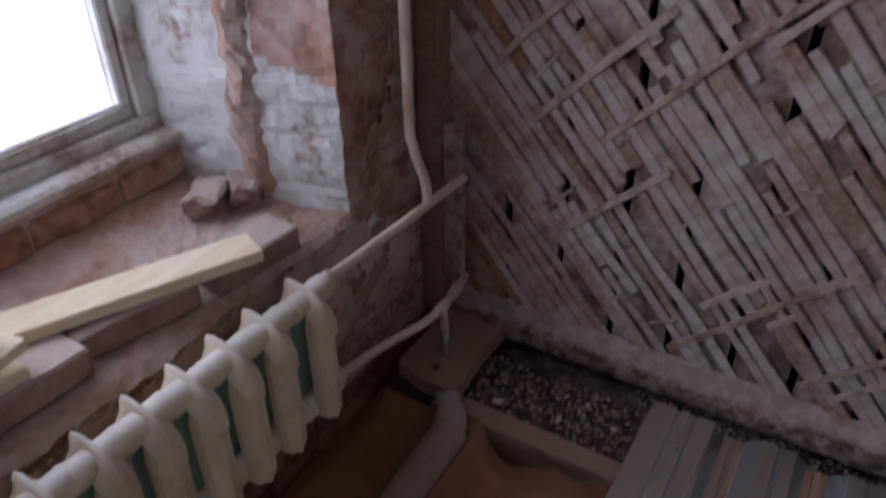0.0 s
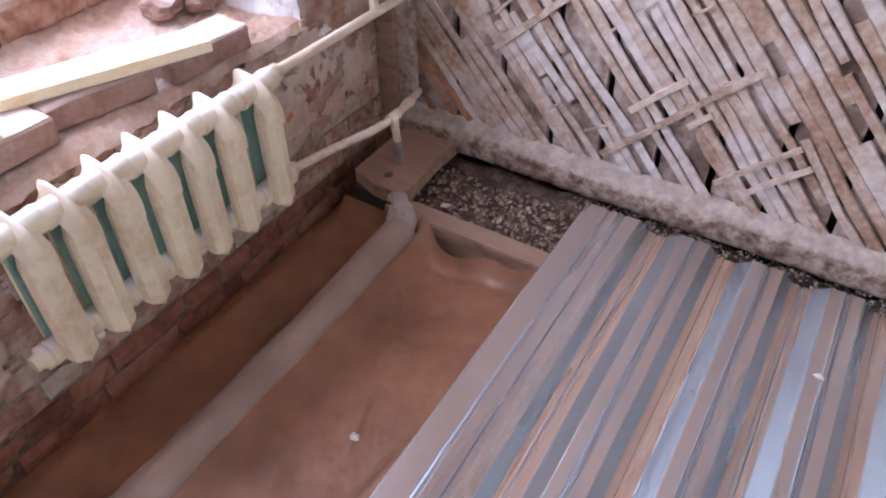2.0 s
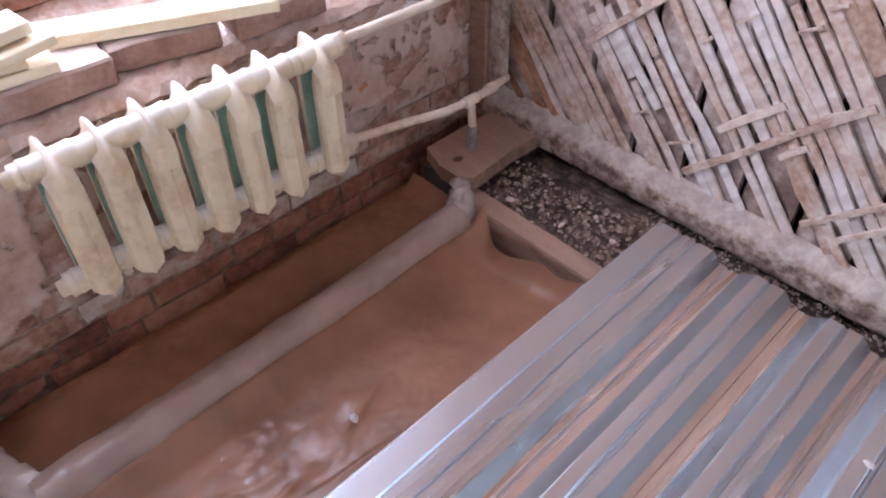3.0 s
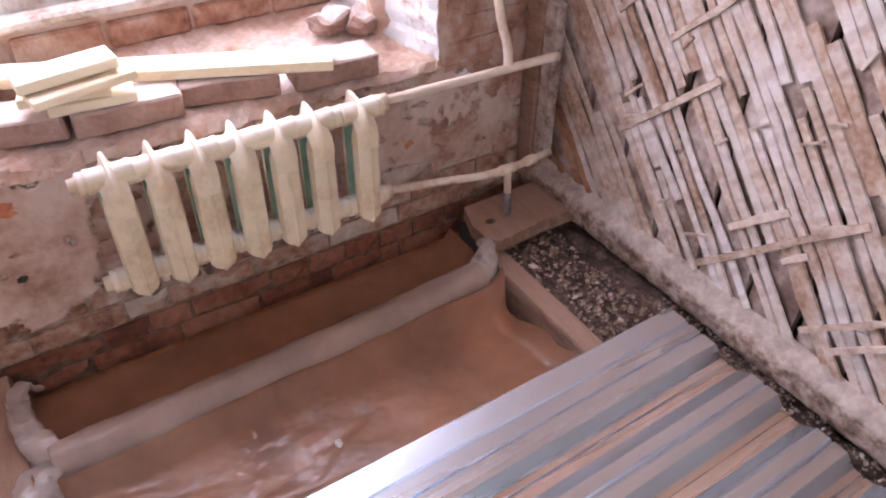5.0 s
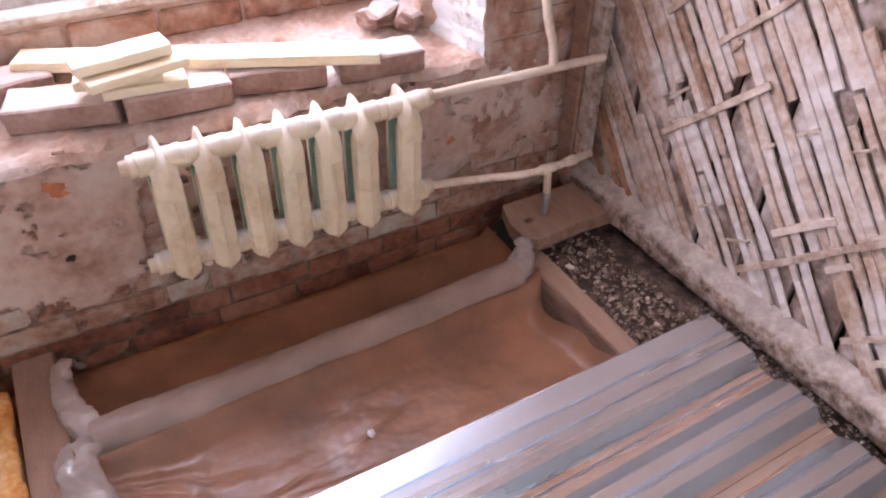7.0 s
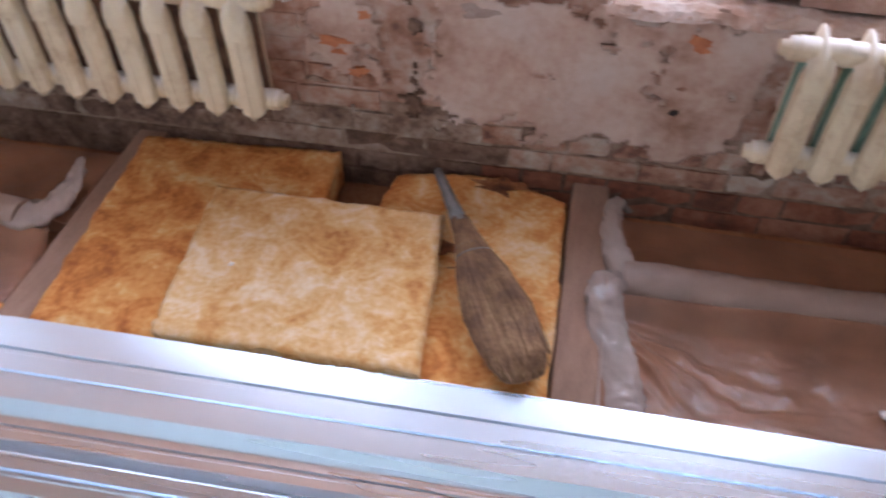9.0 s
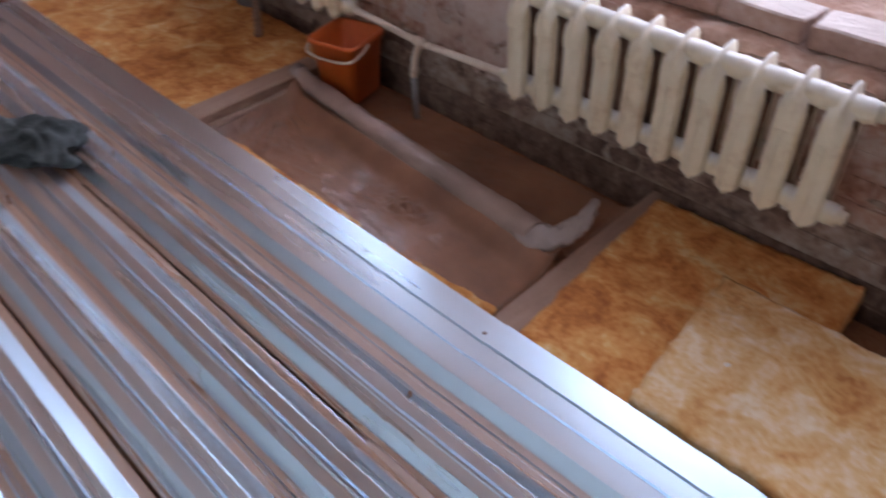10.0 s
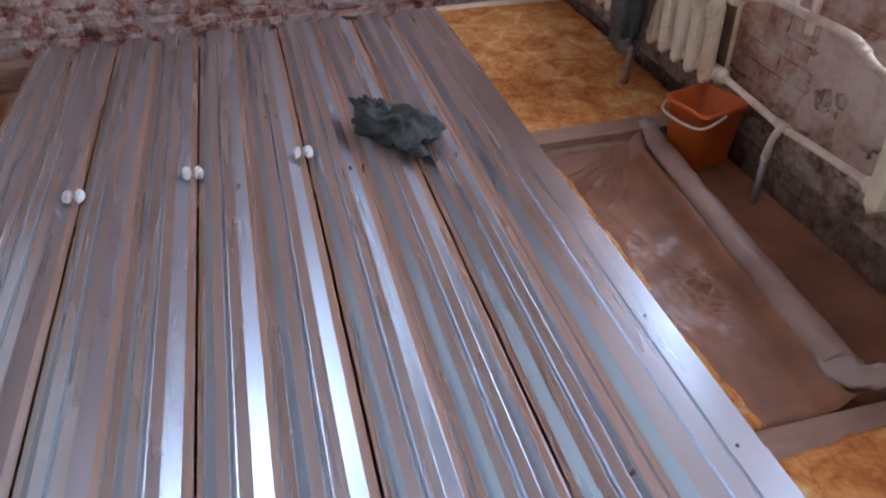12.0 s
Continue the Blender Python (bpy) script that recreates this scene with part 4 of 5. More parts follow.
def film_roll(name, path, radii, ends, label, seed):
    th = thing(name, label, "film roll")
    bm = bmesh.new()
    pts = curve_pts(path, 14)
    n = len(pts)
    rad = [radii[0] + (radii[1] - radii[0]) * k / (n - 1) for k in range(n)]
    for k, p in enumerate(pts):
        rad[k] *= 1 + 0.05 * fbm((k * 0.25, seed, 0), 1)
    tube(bm, curve_pts(path, 40), [radii[0] + (radii[1] - radii[0]) * k / (len(curve_pts(path, 40)) - 1) for k in range(len(curve_pts(path, 40)))], n=32, squash=0.80)
    for v in bm.verts:
        q = Vector((v.co.x * 0.25, v.co.y, v.co.z))
        v.co += Vector((0, fbm(q, 26), fbm(q + Vector((3, 3, 3)), 26))) * 0.004 + Vector((0, 0, fbm(v.co, 9))) * 0.003
    part("roll", bm, M_filmroll, th)
    for pth, rr_, sq in ends:
        bm = bmesh.new()
        p2 = curve_pts(pth, 12)
        m = len(p2)
        # linear blend of the radii along the flap
        rl = []
        for k in range(m):
            q = k / (m - 1) * (len(rr_) - 1)
            i = min(int(q), len(rr_) - 2)
            rl.append(rr_[i] + (rr_[i + 1] - rr_[i]) * (q - i))
        tube(bm, p2, rl, n=30, squash=sq)
        for v in bm.verts:
            v.co += Vector((fbm(v.co, 17), fbm(v.co + Vector((5, 1, 2)), 17), fbm(v.co + Vector((1, 7, 3)), 17))) * 0.006
            # sharp pinched creases
            c = v.co.copy()
            v.co += Vector((abs(noise.noise(c * 38)), abs(noise.noise(c * 33 + Vector((2, 5, 1)))), abs(noise.noise(c * 36 + Vector((7, 1, 4)))))) * 0.013 - Vector((0.0035, 0.0035, 0.0035))
        part("twisted_end", bm, M_filmend, th, "crumpled film end")
    return th


film_roll("film_roll", [(-1.735, -0.330, -0.085), (-1.4, -0.325, -0.088), (-0.9, -0.320, -0.085), (-0.44, -0.305, -0.078)], (0.058, 0.052),
          [([(-0.455, -0.303, -0.078), (-0.412, -0.292, -0.058), (-0.392, -0.275, -0.018), (-0.400, -0.250, 0.016)], (0.052, 0.046, 0.034, 0.020), 0.65),
           ([(-1.722, -0.335, -0.075), (-1.757, -0.255, -0.052), (-1.772, -0.16, -0.040), (-1.760, -0.062, -0.040), (-1.720, -0.040, -0.095)], (0.050, 0.036, 0.026, 0.024, 0.020), 0.45),
           ([(-1.735, -0.335, -0.070), (-1.782, -0.41, -0.050), (-1.765, -0.53, -0.075), (-1.725, -0.66, -0.108), (-1.715, -0.74, -0.125)], (0.044, 0.050, 0.052, 0.058, 0.06), 0.34)],
          "thick roll of dusty clear film across the film sheet", 2.0)
film_roll("film_roll", [(-4.800, -0.305, -0.062), (-4.3, -0.345, -0.08), (-3.9, -0.378, -0.082), (-3.47, -0.412, -0.080)], (0.042, 0.054),
          [([(-3.50, -0.41, -0.080), (-3.45, -0.412, -0.078), (-3.405, -0.37, -0.072), (-3.385, -0.28, -0.058), (-3.405, -0.175, -0.038)], (0.056, 0.062, 0.052, 0.036, 0.006), 0.50),
           ([(-4.79, -0.305, -0.062), (-4.83, -0.295, -0.045), (-4.835, -0.265, -0.05)], (0.046, 0.046, 0.030), 0.75)],
          "thick roll of dusty clear film beside the bucket", 5.0)


# ---- mineral wool ----
def wool(corners, z, th, label, seed, arc=0.0):
    """A slab of mineral wool over four plan corners (front left, front right, back right, back left)."""
    bm = bmesh.new()
    c = [Vector((x, y, 0)) for x, y in corners]

    def f(u, v):
        p = (c[0] * (1 - u) + c[1] * u) * (1 - v) + (c[3] * (1 - u) + c[2] * u) * v
        e = min(u, 1 - u, v, 1 - v)
        p.y += arc * v ** 4 * math.sin(math.pi * u)
        p = p + Vector((fbm((u * 9, v * 9, seed), 1.4), fbm((u * 9, v * 9, seed + 4), 1.4), 0)) * 0.007
        p.z = z + 0.004 * fbm((p.x * 9, p.y * 9, seed), 1.5) + 0.0025 * fbm((p.x * 40, p.y * 40, seed), 1.0) - 0.006 * max(0, 1 - e / 0.02)
        return p
    nx, ny = 46, 46
    g = [[bm.verts.new(f(i / nx, j / ny)) for j in range(ny + 1)] for i in range(nx + 1)]
    for i in range(nx):
        for j in range(ny):
            bm.faces.new((g[i][j], g[i + 1][j], g[i + 1][j + 1], g[i][j + 1])).smooth = True
    rim = [g[i][0] for i in range(nx + 1)] + [g[nx][j] for j in range(1, ny + 1)] + [g[i][ny] for i in range(nx - 1, -1, -1)] + [g[0][j] for j in range(ny - 1, 0, -1)]
    low = [bm.verts.new(v.co - Vector((0.004 * fbm(v.co, 40), 0.004 * fbm(v.co, 37), th))) for v in rim]
    for k in range(len(rim)):
        q = (k + 1) % len(rim)
        bm.faces.new((rim[k], low[k], low[q], rim[q]))
    bm.faces.new(low[::-1])
    bmesh.ops.recalc_face_normals(bm, faces=bm.faces[:])
    return tagged(part("insulation_slab", bm, M_wool), label, "insulation slab", group="mineral wool slabs")


wool([(-3.217, -0.90), (-2.55, -0.90), (-2.630, 0.032), (-3.28, -0.008)], -0.060, 0.10, "yellow mineral wool slab between the joists", 1)
WOOL_TORN = wool([(-2.57, -0.90), (-1.897, -0.90), (-1.905, -0.075), (-2.43, -0.045)], -0.062, 0.10, "torn yellow mineral wool slab under a straw broom", 2, arc=0.06)
for tx_, ty_, tw_, tn_ in ((-2.20, -0.330, 0.085, 1.0), (-2.16, -0.40, 0.05, 2.0), (-2.10, -0.045, 0.10, 3.0)):
    bm = bmesh.new()
    top = bm.verts.new((tx_, ty_, -0.049))
    rim = [bm.verts.new((tx_ + tw_ * math.cos(a_) * (0.9 + 0.8 * fbm((math.cos(a_), math.sin(a_), tn_), 1.8)), ty_ + 0.32 * tw_ * math.sin(a_) * (0.9 + 0.8 * fbm((math.cos(a_), math.sin(a_), tn_ + 5), 1.8)), -0.056)) for a_ in [2 * math.pi * k / 26 for k in range(26)]]
    for k in range(26):
        bm.faces.new((rim[k], rim[(k + 1) % 26], top))
    part("tear", bm, M_torn, WOOL_TORN, "dark brown torn fibres")
WOOL_PALE = wool([(-2.872, -0.786), (-2.198, -0.786), (-2.243, -0.245), (-2.925, -0.245)], -0.012, 0.048, "pale yellow mineral wool slab laid on top", 4)
WOOL_PALE.data.materials[0] = M_woolpale
wool([(-6.49, -0.80), (-5.62, -0.80), (-5.60, -0.03), (-6.44, -0.03)], -0.052, 0.12, "yellow mineral wool slab by the brick wall", 5)
wool([(-5.61, -0.80), (-4.877, -0.80), (-4.88, -0.06), (-5.59, -0.03)], -0.046, 0.12, "yellow mineral wool slab by the brick wall", 6)
wool([(-4.74, -0.82), (-3.92, -0.82), (-3.92, -0.735), (-4.70, -0.745)], -0.095, 0.03, "narrow strip of yellow mineral wool under the deck", 7)
wool([(-3.85, -0.82), (-3.34, -0.82), (-3.35, -0.715), (-3.82, -0.75)], -0.10, 0.03, "narrow strip of yellow mineral wool under the deck", 8)
timber("edge_board", -4.905, -4.795, -0.80, -0.20, ZJ, -0.034, M_joist, "brown sawn board at the insulation's edge", "board")
timber("edge_board", -6.50, -6.47, -0.80, -0.05, ZB + 0.02, -0.035, M_pine, "pale sawn board at the insulation's edge", "board")


# ---- radiators ----
def column(bm, yc, dep, z0, z1, hw, front):
    """A pointed cast column: diamond section, tips tapered at both ends."""
    prof = [(-0.95, 0.30), (-0.80, 0.62), (-0.16, 0.86), (0.0, 1.0), (0.16, 0.86), (0.80, 0.62), (0.95, 0.30)]
    sgn = -1 if front else 1
    H = z1 - z0
    lev = [(0.0, 0.10, 0.55), (0.025, 0.34, 0.8), (0.06, 0.80, 1.0), (0.085, 0.96, 1.0), (0.30, 1.0, 1.0), (0.62, 1.0, 1.0), (0.84, 0.98, 1.0), (0.91, 0.82, 0.92), (0.955, 0.52, 0.72), (0.985, 0.24, 0.45)]
    rings = []
    for t, w, d in lev:
        z = z0 + H * t
        ring = [bm.verts.new((x * hw * w, yc + sgn * dep * y * d, z)) for x, y in prof]
        ring += [bm.verts.new((x * hw * w, yc - sgn * dep * 0.45 * y * d, z)) for x, y in reversed(prof)]
        rings.append(ring)
    n = len(rings[0])
    for a, b in zip(rings, rings[1:]):
        for k in range(n):
            bm.faces.new((a[k], a[(k + 1) % n], b[(k + 1) % n], b[k]))
    bm.faces.new(rings[0])
    bm.faces.new(rings[-1])


def section_mesh(mat_gap):
    """One radiator section: front and back column, hubs and crown fin; base at its tips, wall behind at +y."""
    bm = bmesh.new()
    column(bm, -0.028, 0.036, 0.0, 0.356, 0.038, True)
    nf = len(bm.faces)
    column(bm, 0.030, 0.034, 0.004, 0.366, 0.036, False)
    bm.faces.ensure_lookup_table()
    for f in bm.faces[nf:]:
        f.normal_update()
    for z in (0.05, 0.352):
        tube(bm, [(-0.0545, 0, z), (-0.050, 0, z), (-0.034, 0, z), (0.034, 0, z), (0.050, 0, z), (0.0545, 0, z)], [0.031, 0.032, 0.030, 0.030, 0.032, 0.031], n=16)
    # web over hubs, and the crown fin with its ridge
    ridge = [(-0.066, 0.312), (-0.062, 0.344), (-0.048, 0.370), (-0.026, 0.388), (0.006, 0.397), (0.034, 0.400), (0.052, 0.394), (0.060, 0.352)]
    wid = [0.024, 0.029, 0.032, 0.033, 0.033, 0.031, 0.026, 0.018]
    rows = []
    for (y, z), w in zip(ridge, wid):
        # concave flanks under a thin ridge
        rows.append([bm.verts.new((x, y, zz)) for x, zz in ((-w, z - 0.048), (-w * 0.42, z - 0.030), (-0.0055, z - 0.006), (0.0, z), (0.0055, z - 0.006), (w * 0.42, z - 0.030), (w, z - 0.048))])
    for a, b in zip(rows, rows[1:]):
        for k in range(6):
            bm.faces.new((a[k], a[k + 1], b[k + 1], b[k])).smooth = True
    bm.faces.new(rows[0])
    bm.faces.new(rows[-1])
    # lower web
    box(bm, -0.012, 0.012, -0.045, 0.045, 0.02, 0.075, bevel=0.004)
    bmesh.ops.recalc_face_normals(bm, faces=bm.faces[:])
    # front faces of the back column take mat_gap, green or dark brown
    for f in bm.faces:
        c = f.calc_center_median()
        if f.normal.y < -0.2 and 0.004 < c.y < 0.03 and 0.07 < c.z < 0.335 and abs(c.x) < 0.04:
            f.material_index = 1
    me = bpy.data.meshes.new("section")
    bm.to_mesh(me)
    bm.free()
    me.materials.append(M_rad)
    me.materials.append(mat_gap)
    return me


SEC = {"green": section_mesh(M_green), "darkbrown": section_mesh(M_darkbrown)}


def radiator(x0, n, kind, label, pitch=0.1095, last=0.0, lean=0.0):
    """Cast-iron column radiator of n sections; x0: middle of the section nearest the brick wall."""
    th = thing("radiator", label, "radiator", group="cast iron radiators", at=(x0, -0.096, 0.155))
    for k in range(n):
        s = new("section", SEC[kind])
        s.parent = th
        s.location = (k * pitch + (last if k == n - 1 else 0.0), 0, lean * (0.5 - k / (n - 1)) + R.uniform(-0.001, 0.001))
        s.rotation_euler = (0, 0, R.uniform(-0.02, 0.02))
    end = (n - 1) * pitch + last
    if last:
        # longer nipples before the last section
        for z in (0.05, 0.352):
            bm = bmesh.new()
            tube(bm, [(end - pitch - last + 0.04, 0, z - lean * 0.4), (end - 0.04, 0, z - lean * 0.5)], 0.029, n=14)
            part("nipple", bm, M_rad, th)
    for x, s in ((-0.062, -1), (end + 0.062, 1)):
        for z in (0.05 - s * lean / 2, 0.352 - s * lean / 2):
            bm = bmesh.new()
            tube(bm, [(x - s * 0.012, 0, z), (x + s * 0.010, 0, z), (x + s * 0.012, 0, z), (x + s * 0.030, 0, z)], [0.030, 0.030, 0.021, 0.019], n=8)
            part("end_plug", bm, M_rad, th)
    for x in (0.055, end - 0.055):
        bm = bmesh.new()
        tube(bm, [(x, 0.12, 0.015), (x, 0.05, 0.012), (x, 0.0, 0.014), (x, -0.02, 0.03)], 0.011, n=7)
        part("bracket", bm, M_rad, th)
    return th


radiator(-1.388, 7, "green", "cream painted cast iron radiator with green paint behind", 0.1045, 0.030, 0.016)
radiator(-3.798, 10, "darkbrown", "cream painted cast iron radiator under the window")
radiator(-5.745, 10, "darkbrown", "cream painted cast iron radiator with a jacket over it")


# ---- pipes ----
def piping(label, runs, collars=()):
    th = thing("heating_pipe", label, "pipe", group="heating pipes")
    for name, pts, r, m in runs:
        bm = bmesh.new()
        tube(bm, curve_pts(pts, 8) if len(pts) > 2 else pts, r, n=14)
        part(name, bm, m, th, smooth=True)
    for a, b, r in collars:
        bm = bmesh.new()
        tube(bm, [a, b], r, n=12)
        part("coupling", bm, M_pipe, th)
    return th


YP = -0.105
piping("cream painted heating pipes running to the corner", [
    ("upper_pipe", [(-0.66, -0.096, 0.507), (-0.38, -0.108, 0.506), (-0.04, -0.112, 0.500)], 0.0135, M_pipe),
    ("riser", [(-0.228, YP, 0.508), (-0.235, YP, 0.575), (-0.255, YP + 0.02, 0.68), (-0.258, YP + 0.03, 0.85), (-0.257, YP + 0.03, 1.9), (-0.257, YP + 0.03, 2.99)], 0.014, M_pipe),
    ("lower_pipe", [(-0.66, -0.096, 0.205), (-0.48, -0.12, 0.188), (-0.34, -0.155, 0.182), (-0.247, -0.160, 0.178), (-0.15, -0.145, 0.168), (-0.04, -0.12, 0.155)], 0.0125, M_pipe),
    ("stub_pipe", [(-0.246, -0.163, 0.178), (-0.242, -0.166, 0.09)], 0.0125, M_pipe),
    ("stub_end", [(-0.242, -0.166, 0.09), (-0.238, -0.168, -0.05)], 0.0140, M_pipegrey)],
    [((-0.272, -0.161, 0.180), (-0.218, -0.158, 0.176), 0.0165), ((-0.16, -0.146, 0.169), (-0.12, -0.139, 0.164), 0.017), ((-0.685, -0.096, 0.507), (-0.64, -0.096, 0.507), 0.021), ((-0.685, -0.096, 0.205), (-0.64, -0.096, 0.204), 0.021)])
piping("cream painted heating pipes between two radiators", [
    ("upper_pipe", [(-3.88, -0.096, 0.510), (-3.99, -0.10, 0.530), (-4.05, -0.105, 0.560), (-4.11, -0.105, 0.578), (-4.29, -0.105, 0.575), (-4.50, -0.105, 0.565), (-4.69, -0.096, 0.512)], 0.0145, M_pipe),
    ("riser", [(-4.29, -0.105, 0.57), (-4.29, -0.100, 0.75), (-4.29, -0.095, 2.99)], 0.014, M_pipe),
    ("lower_pipe", [(-3.87, -0.096, 0.206), (-4.08, -0.105, 0.202), (-4.28, -0.115, 0.199), (-4.50, -0.105, 0.204), (-4.69, -0.096, 0.206)], 0.0135, M_pipe),
    ("stub_pipe", [(-4.278, -0.118, 0.195), (-4.305, -0.12, 0.13), (-4.315, -0.12, 0.05)], 0.0135, M_pipe),
    ("stub_end", [(-4.315, -0.12, 0.05), (-4.310, -0.12, -0.16)], 0.0135, M_pipegrey)],
    [((-4.305, -0.113, 0.199), (-4.245, -0.113, 0.199), 0.018), ((-4.07, -0.105, 0.566), (-4.03, -0.103, 0.552), 0.018), ((-4.310, -0.12, 0.085), (-4.313, -0.12, 0.06), 0.0165)])


# ---- loose things ----
def loose_brick(x, y, z, rz, size=(0.25, 0.12, 0.065), label="dusty old brick lying on the window sill", worn=0.005):
    bm = bmesh.new()
    box(bm, -size[0] / 2, size[0] / 2, -size[1] / 2, size[1] / 2, 0, size[2], bevel=0.006)
    bmesh.ops.subdivide_edges(bm, edges=bm.edges[:], cuts=3, use_grid_fill=True)
    sd = R.random() * 90
    for v in bm.verts:
        v.co += Vector((fbm(v.co + Vector((sd, 0, 0)), 14), fbm(v.co + Vector((0, sd, 0)), 14), fbm(v.co + Vector((0, 0, sd)), 14) * (v.co.z > 0.01))) * worn
    ob = part("brick", bm, M_brickL)
    ob.matrix_world = pose(x, y, z, 0, 0, rz)
    return tagged(ob, label, "brick", group="loose bricks on the sill")


for bx_, by_, bz_, br_, bs_ in ((-1.548, 0.205, 0.006, -14, (0.27, 0.13, 0.068)), (-1.276, 0.145, 0.006, -4, (0.27, 0.125, 0.068)), (-1.000, 0.150, 0.004, -14, (0.27, 0.12, 0.066)), (-0.712, 0.095, 0.004, -5, (0.25, 0.12, 0.066)), (-1.68, 0.36, 0.02, 12, (0.24, 0.12, 0.065))):
    loose_brick(bx_, by_, SILL + bz_, br_, bs_)
loose_brick(-0.50, 0.30, SILL + 0.03, 40, (0.13, 0.08, 0.055), "broken end of a brick on the window sill", 0.018)
loose_brick(-0.60, 0.33, SILL + 0.035, 25, (0.12, 0.08, 0.05), "broken end of a brick on the window sill", 0.018)
for k in range(6):
    loose_brick(-3.93 + k * 0.262, 0.15 + R.uniform(-0.01, 0.015), SILL + 0.005, R.uniform(-5, 5), (0.25, 0.13, 0.068))


def plank(x0, y0, x1, y1, z, w, th, label, tilt=0.0):
    a, b = Vector((x0, y0, 0)), Vector((x1, y1, 0))
    bm = bmesh.new()
    ln = (b - a).length
    box(bm, 0, ln, -w / 2, w / 2, 0, th, bevel=0.0025)
    ob = part("pine_offcut", bm, M_pine)
    ob.matrix_world = pose(x0, y0, z, 0, tilt, math.degrees(math.atan2(y1 - y0, x1 - x0)))
    return tagged(ob, label, "board", group="pine boards on the sill")


plank(-1.625, 0.428, -0.735, 0.030, SILL + 0.074, 0.095, 0.030, "long fresh pine board resting on bricks")
plank(-1.455, 0.155, -1.247, 0.135, SILL + 0.073, 0.085, 0.026, "short pine offcut in a stack on bricks")
plank(-1.510, 0.180, -1.300, 0.140, SILL + 0.100, 0.080, 0.024, "short pine offcut in a stack on bricks")
plank(-1.492, 0.090, -1.243, 0.135, SILL + 0.127, 0.085, 0.024, "short pine offcut in a stack on bricks", -1)
plank(-1.510, 0.135, -1.272, 0.160, SILL + 0.155, 0.090, 0.028, "short pine offcut on top of a stack", -1.5)

# straw broom
broom = thing("broom", "worn straw hand broom with a taped handle", "broom", at=(-2.290, -0.095, 0.015))
bdir = Vector((0.345, -0.675, -0.030))


def along(t, side=0.0, up=0.0):
    d = bdir.normalized()
    s = Vector((-d.y, d.x, 0)).normalized()
    return bdir * t + s * side + Vector((0, 0, up))


bm = bmesh.new()
tube(bm, [along(t) for t in (0.0, 0.1, 0.2, 0.30)], [0.013, 0.016, 0.020, 0.026], n=10)
part("handle", bm, M_handle, broom, "grey taped handle")
bm = bmesh.new()
tube(bm, [along(t, 0.0, 0.0) for t in (0.29, 0.40, 0.48, 0.62, 0.78, 0.90, 0.97)], [0.026, 0.038, 0.055, 0.080, 0.088, 0.075, 0.05], n=16, squash=0.42)
part("straw_core", bm, M_straw, broom)
bm = bmesh.new()
R3 = random.Random(3)
for k in range(420):
    a = R3.uniform(-1, 1)
    up = math.sqrt(max(0, 1 - a * a)) * R3.uniform(0.75, 1.0)
    pts = []
    end = R3.uniform(0.84, 1.02) - 0.06 * a * a
    for t, w, h in ((0.28, 0.022, 0.020), (0.42, 0.040, 0.024), (0.55, 0.068, 0.034), (0.72, 0.088, 0.038), (end, 0.070 if end > .93 else 0.082, 0.026)):
        pts.append(along(t, a * w + R3.gauss(0, 0.002), up * h + 0.003))
    r = R3.uniform(0.0012, 0.0022)
    tube(bm, pts, [r, r, r, r, r * 0.5], n=3, cap=False)
tagged(part("straws", bm, M_straw, broom), kind="stuff")
for t, rr_ in ((0.42, 0.041), (0.46, 0.050)):
    bm = bmesh.new()
    c = [along(t, rr_ * math.cos(a), rr_ * 0.55 * math.sin(a) + 0.002) for a in [2 * math.pi * k / 18 for k in range(19)]]
    tube(bm, c, 0.003, n=5)
    part("binding", bm, M_handle, broom)

# bucket
bucket = thing("bucket", "square orange plastic bucket with a cream handle", "bucket", at=(-4.665, -0.160, -0.128))
bucket.rotation_euler = (0, 0, radians(14))


def rounded(h, r, n=5):
    out = []
    for cx, cy, a0 in ((h - r, h - r, 0), (-h + r, h - r, 90), (-h + r, -h + r, 180), (h - r, -h + r, 270)):
        for k in range(n + 1):
            a = radians(a0 + 90 * k / n)
            out.append((cx + r * math.cos(a), cy + r * math.sin(a)))
    return out


bm = bmesh.new()
levels = [(0.085, 0.03, 0.0), (0.092, 0.032, 0.006), (0.110, 0.035, 0.240), (0.118, 0.036, 0.241), (0.120, 0.036, 0.260), (0.115, 0.035, 0.262), (0.108, 0.034, 0.258), (0.090, 0.030, 0.010)]
rings = [[bm.verts.new((x, y, z)) for x, y in rounded(h, r)] for h, r, z in levels]
for a, b in zip(rings, rings[1:]):
    for k in range(len(a)):
        bm.faces.new((a[k], a[(k + 1) % len(a)], b[(k + 1) % len(a)], b[k])).smooth = True
bm.faces.new(rings[0])
bm.faces.new(rings[-1])
bmesh.ops.recalc_face_normals(bm, faces=bm.faces[:])
part("bucket_body", bm, M_bucket, bucket)
bm = bmesh.new()
hp = [(-0.124, -0.02, 0.245), (-0.127, -0.075, 0.228), (-0.10, -0.124, 0.208), (0.0, -0.128, 0.196), (0.10, -0.124, 0.208), (0.127, -0.075, 0.228), (0.124, -0.02, 0.245)]
tube(bm, curve_pts(hp, 6), 0.006, n=7)
part("handle", bm, M_pipe, bucket, "cream plastic handle")

# crumpled dark cloth on the deck
rag = bmesh.new()


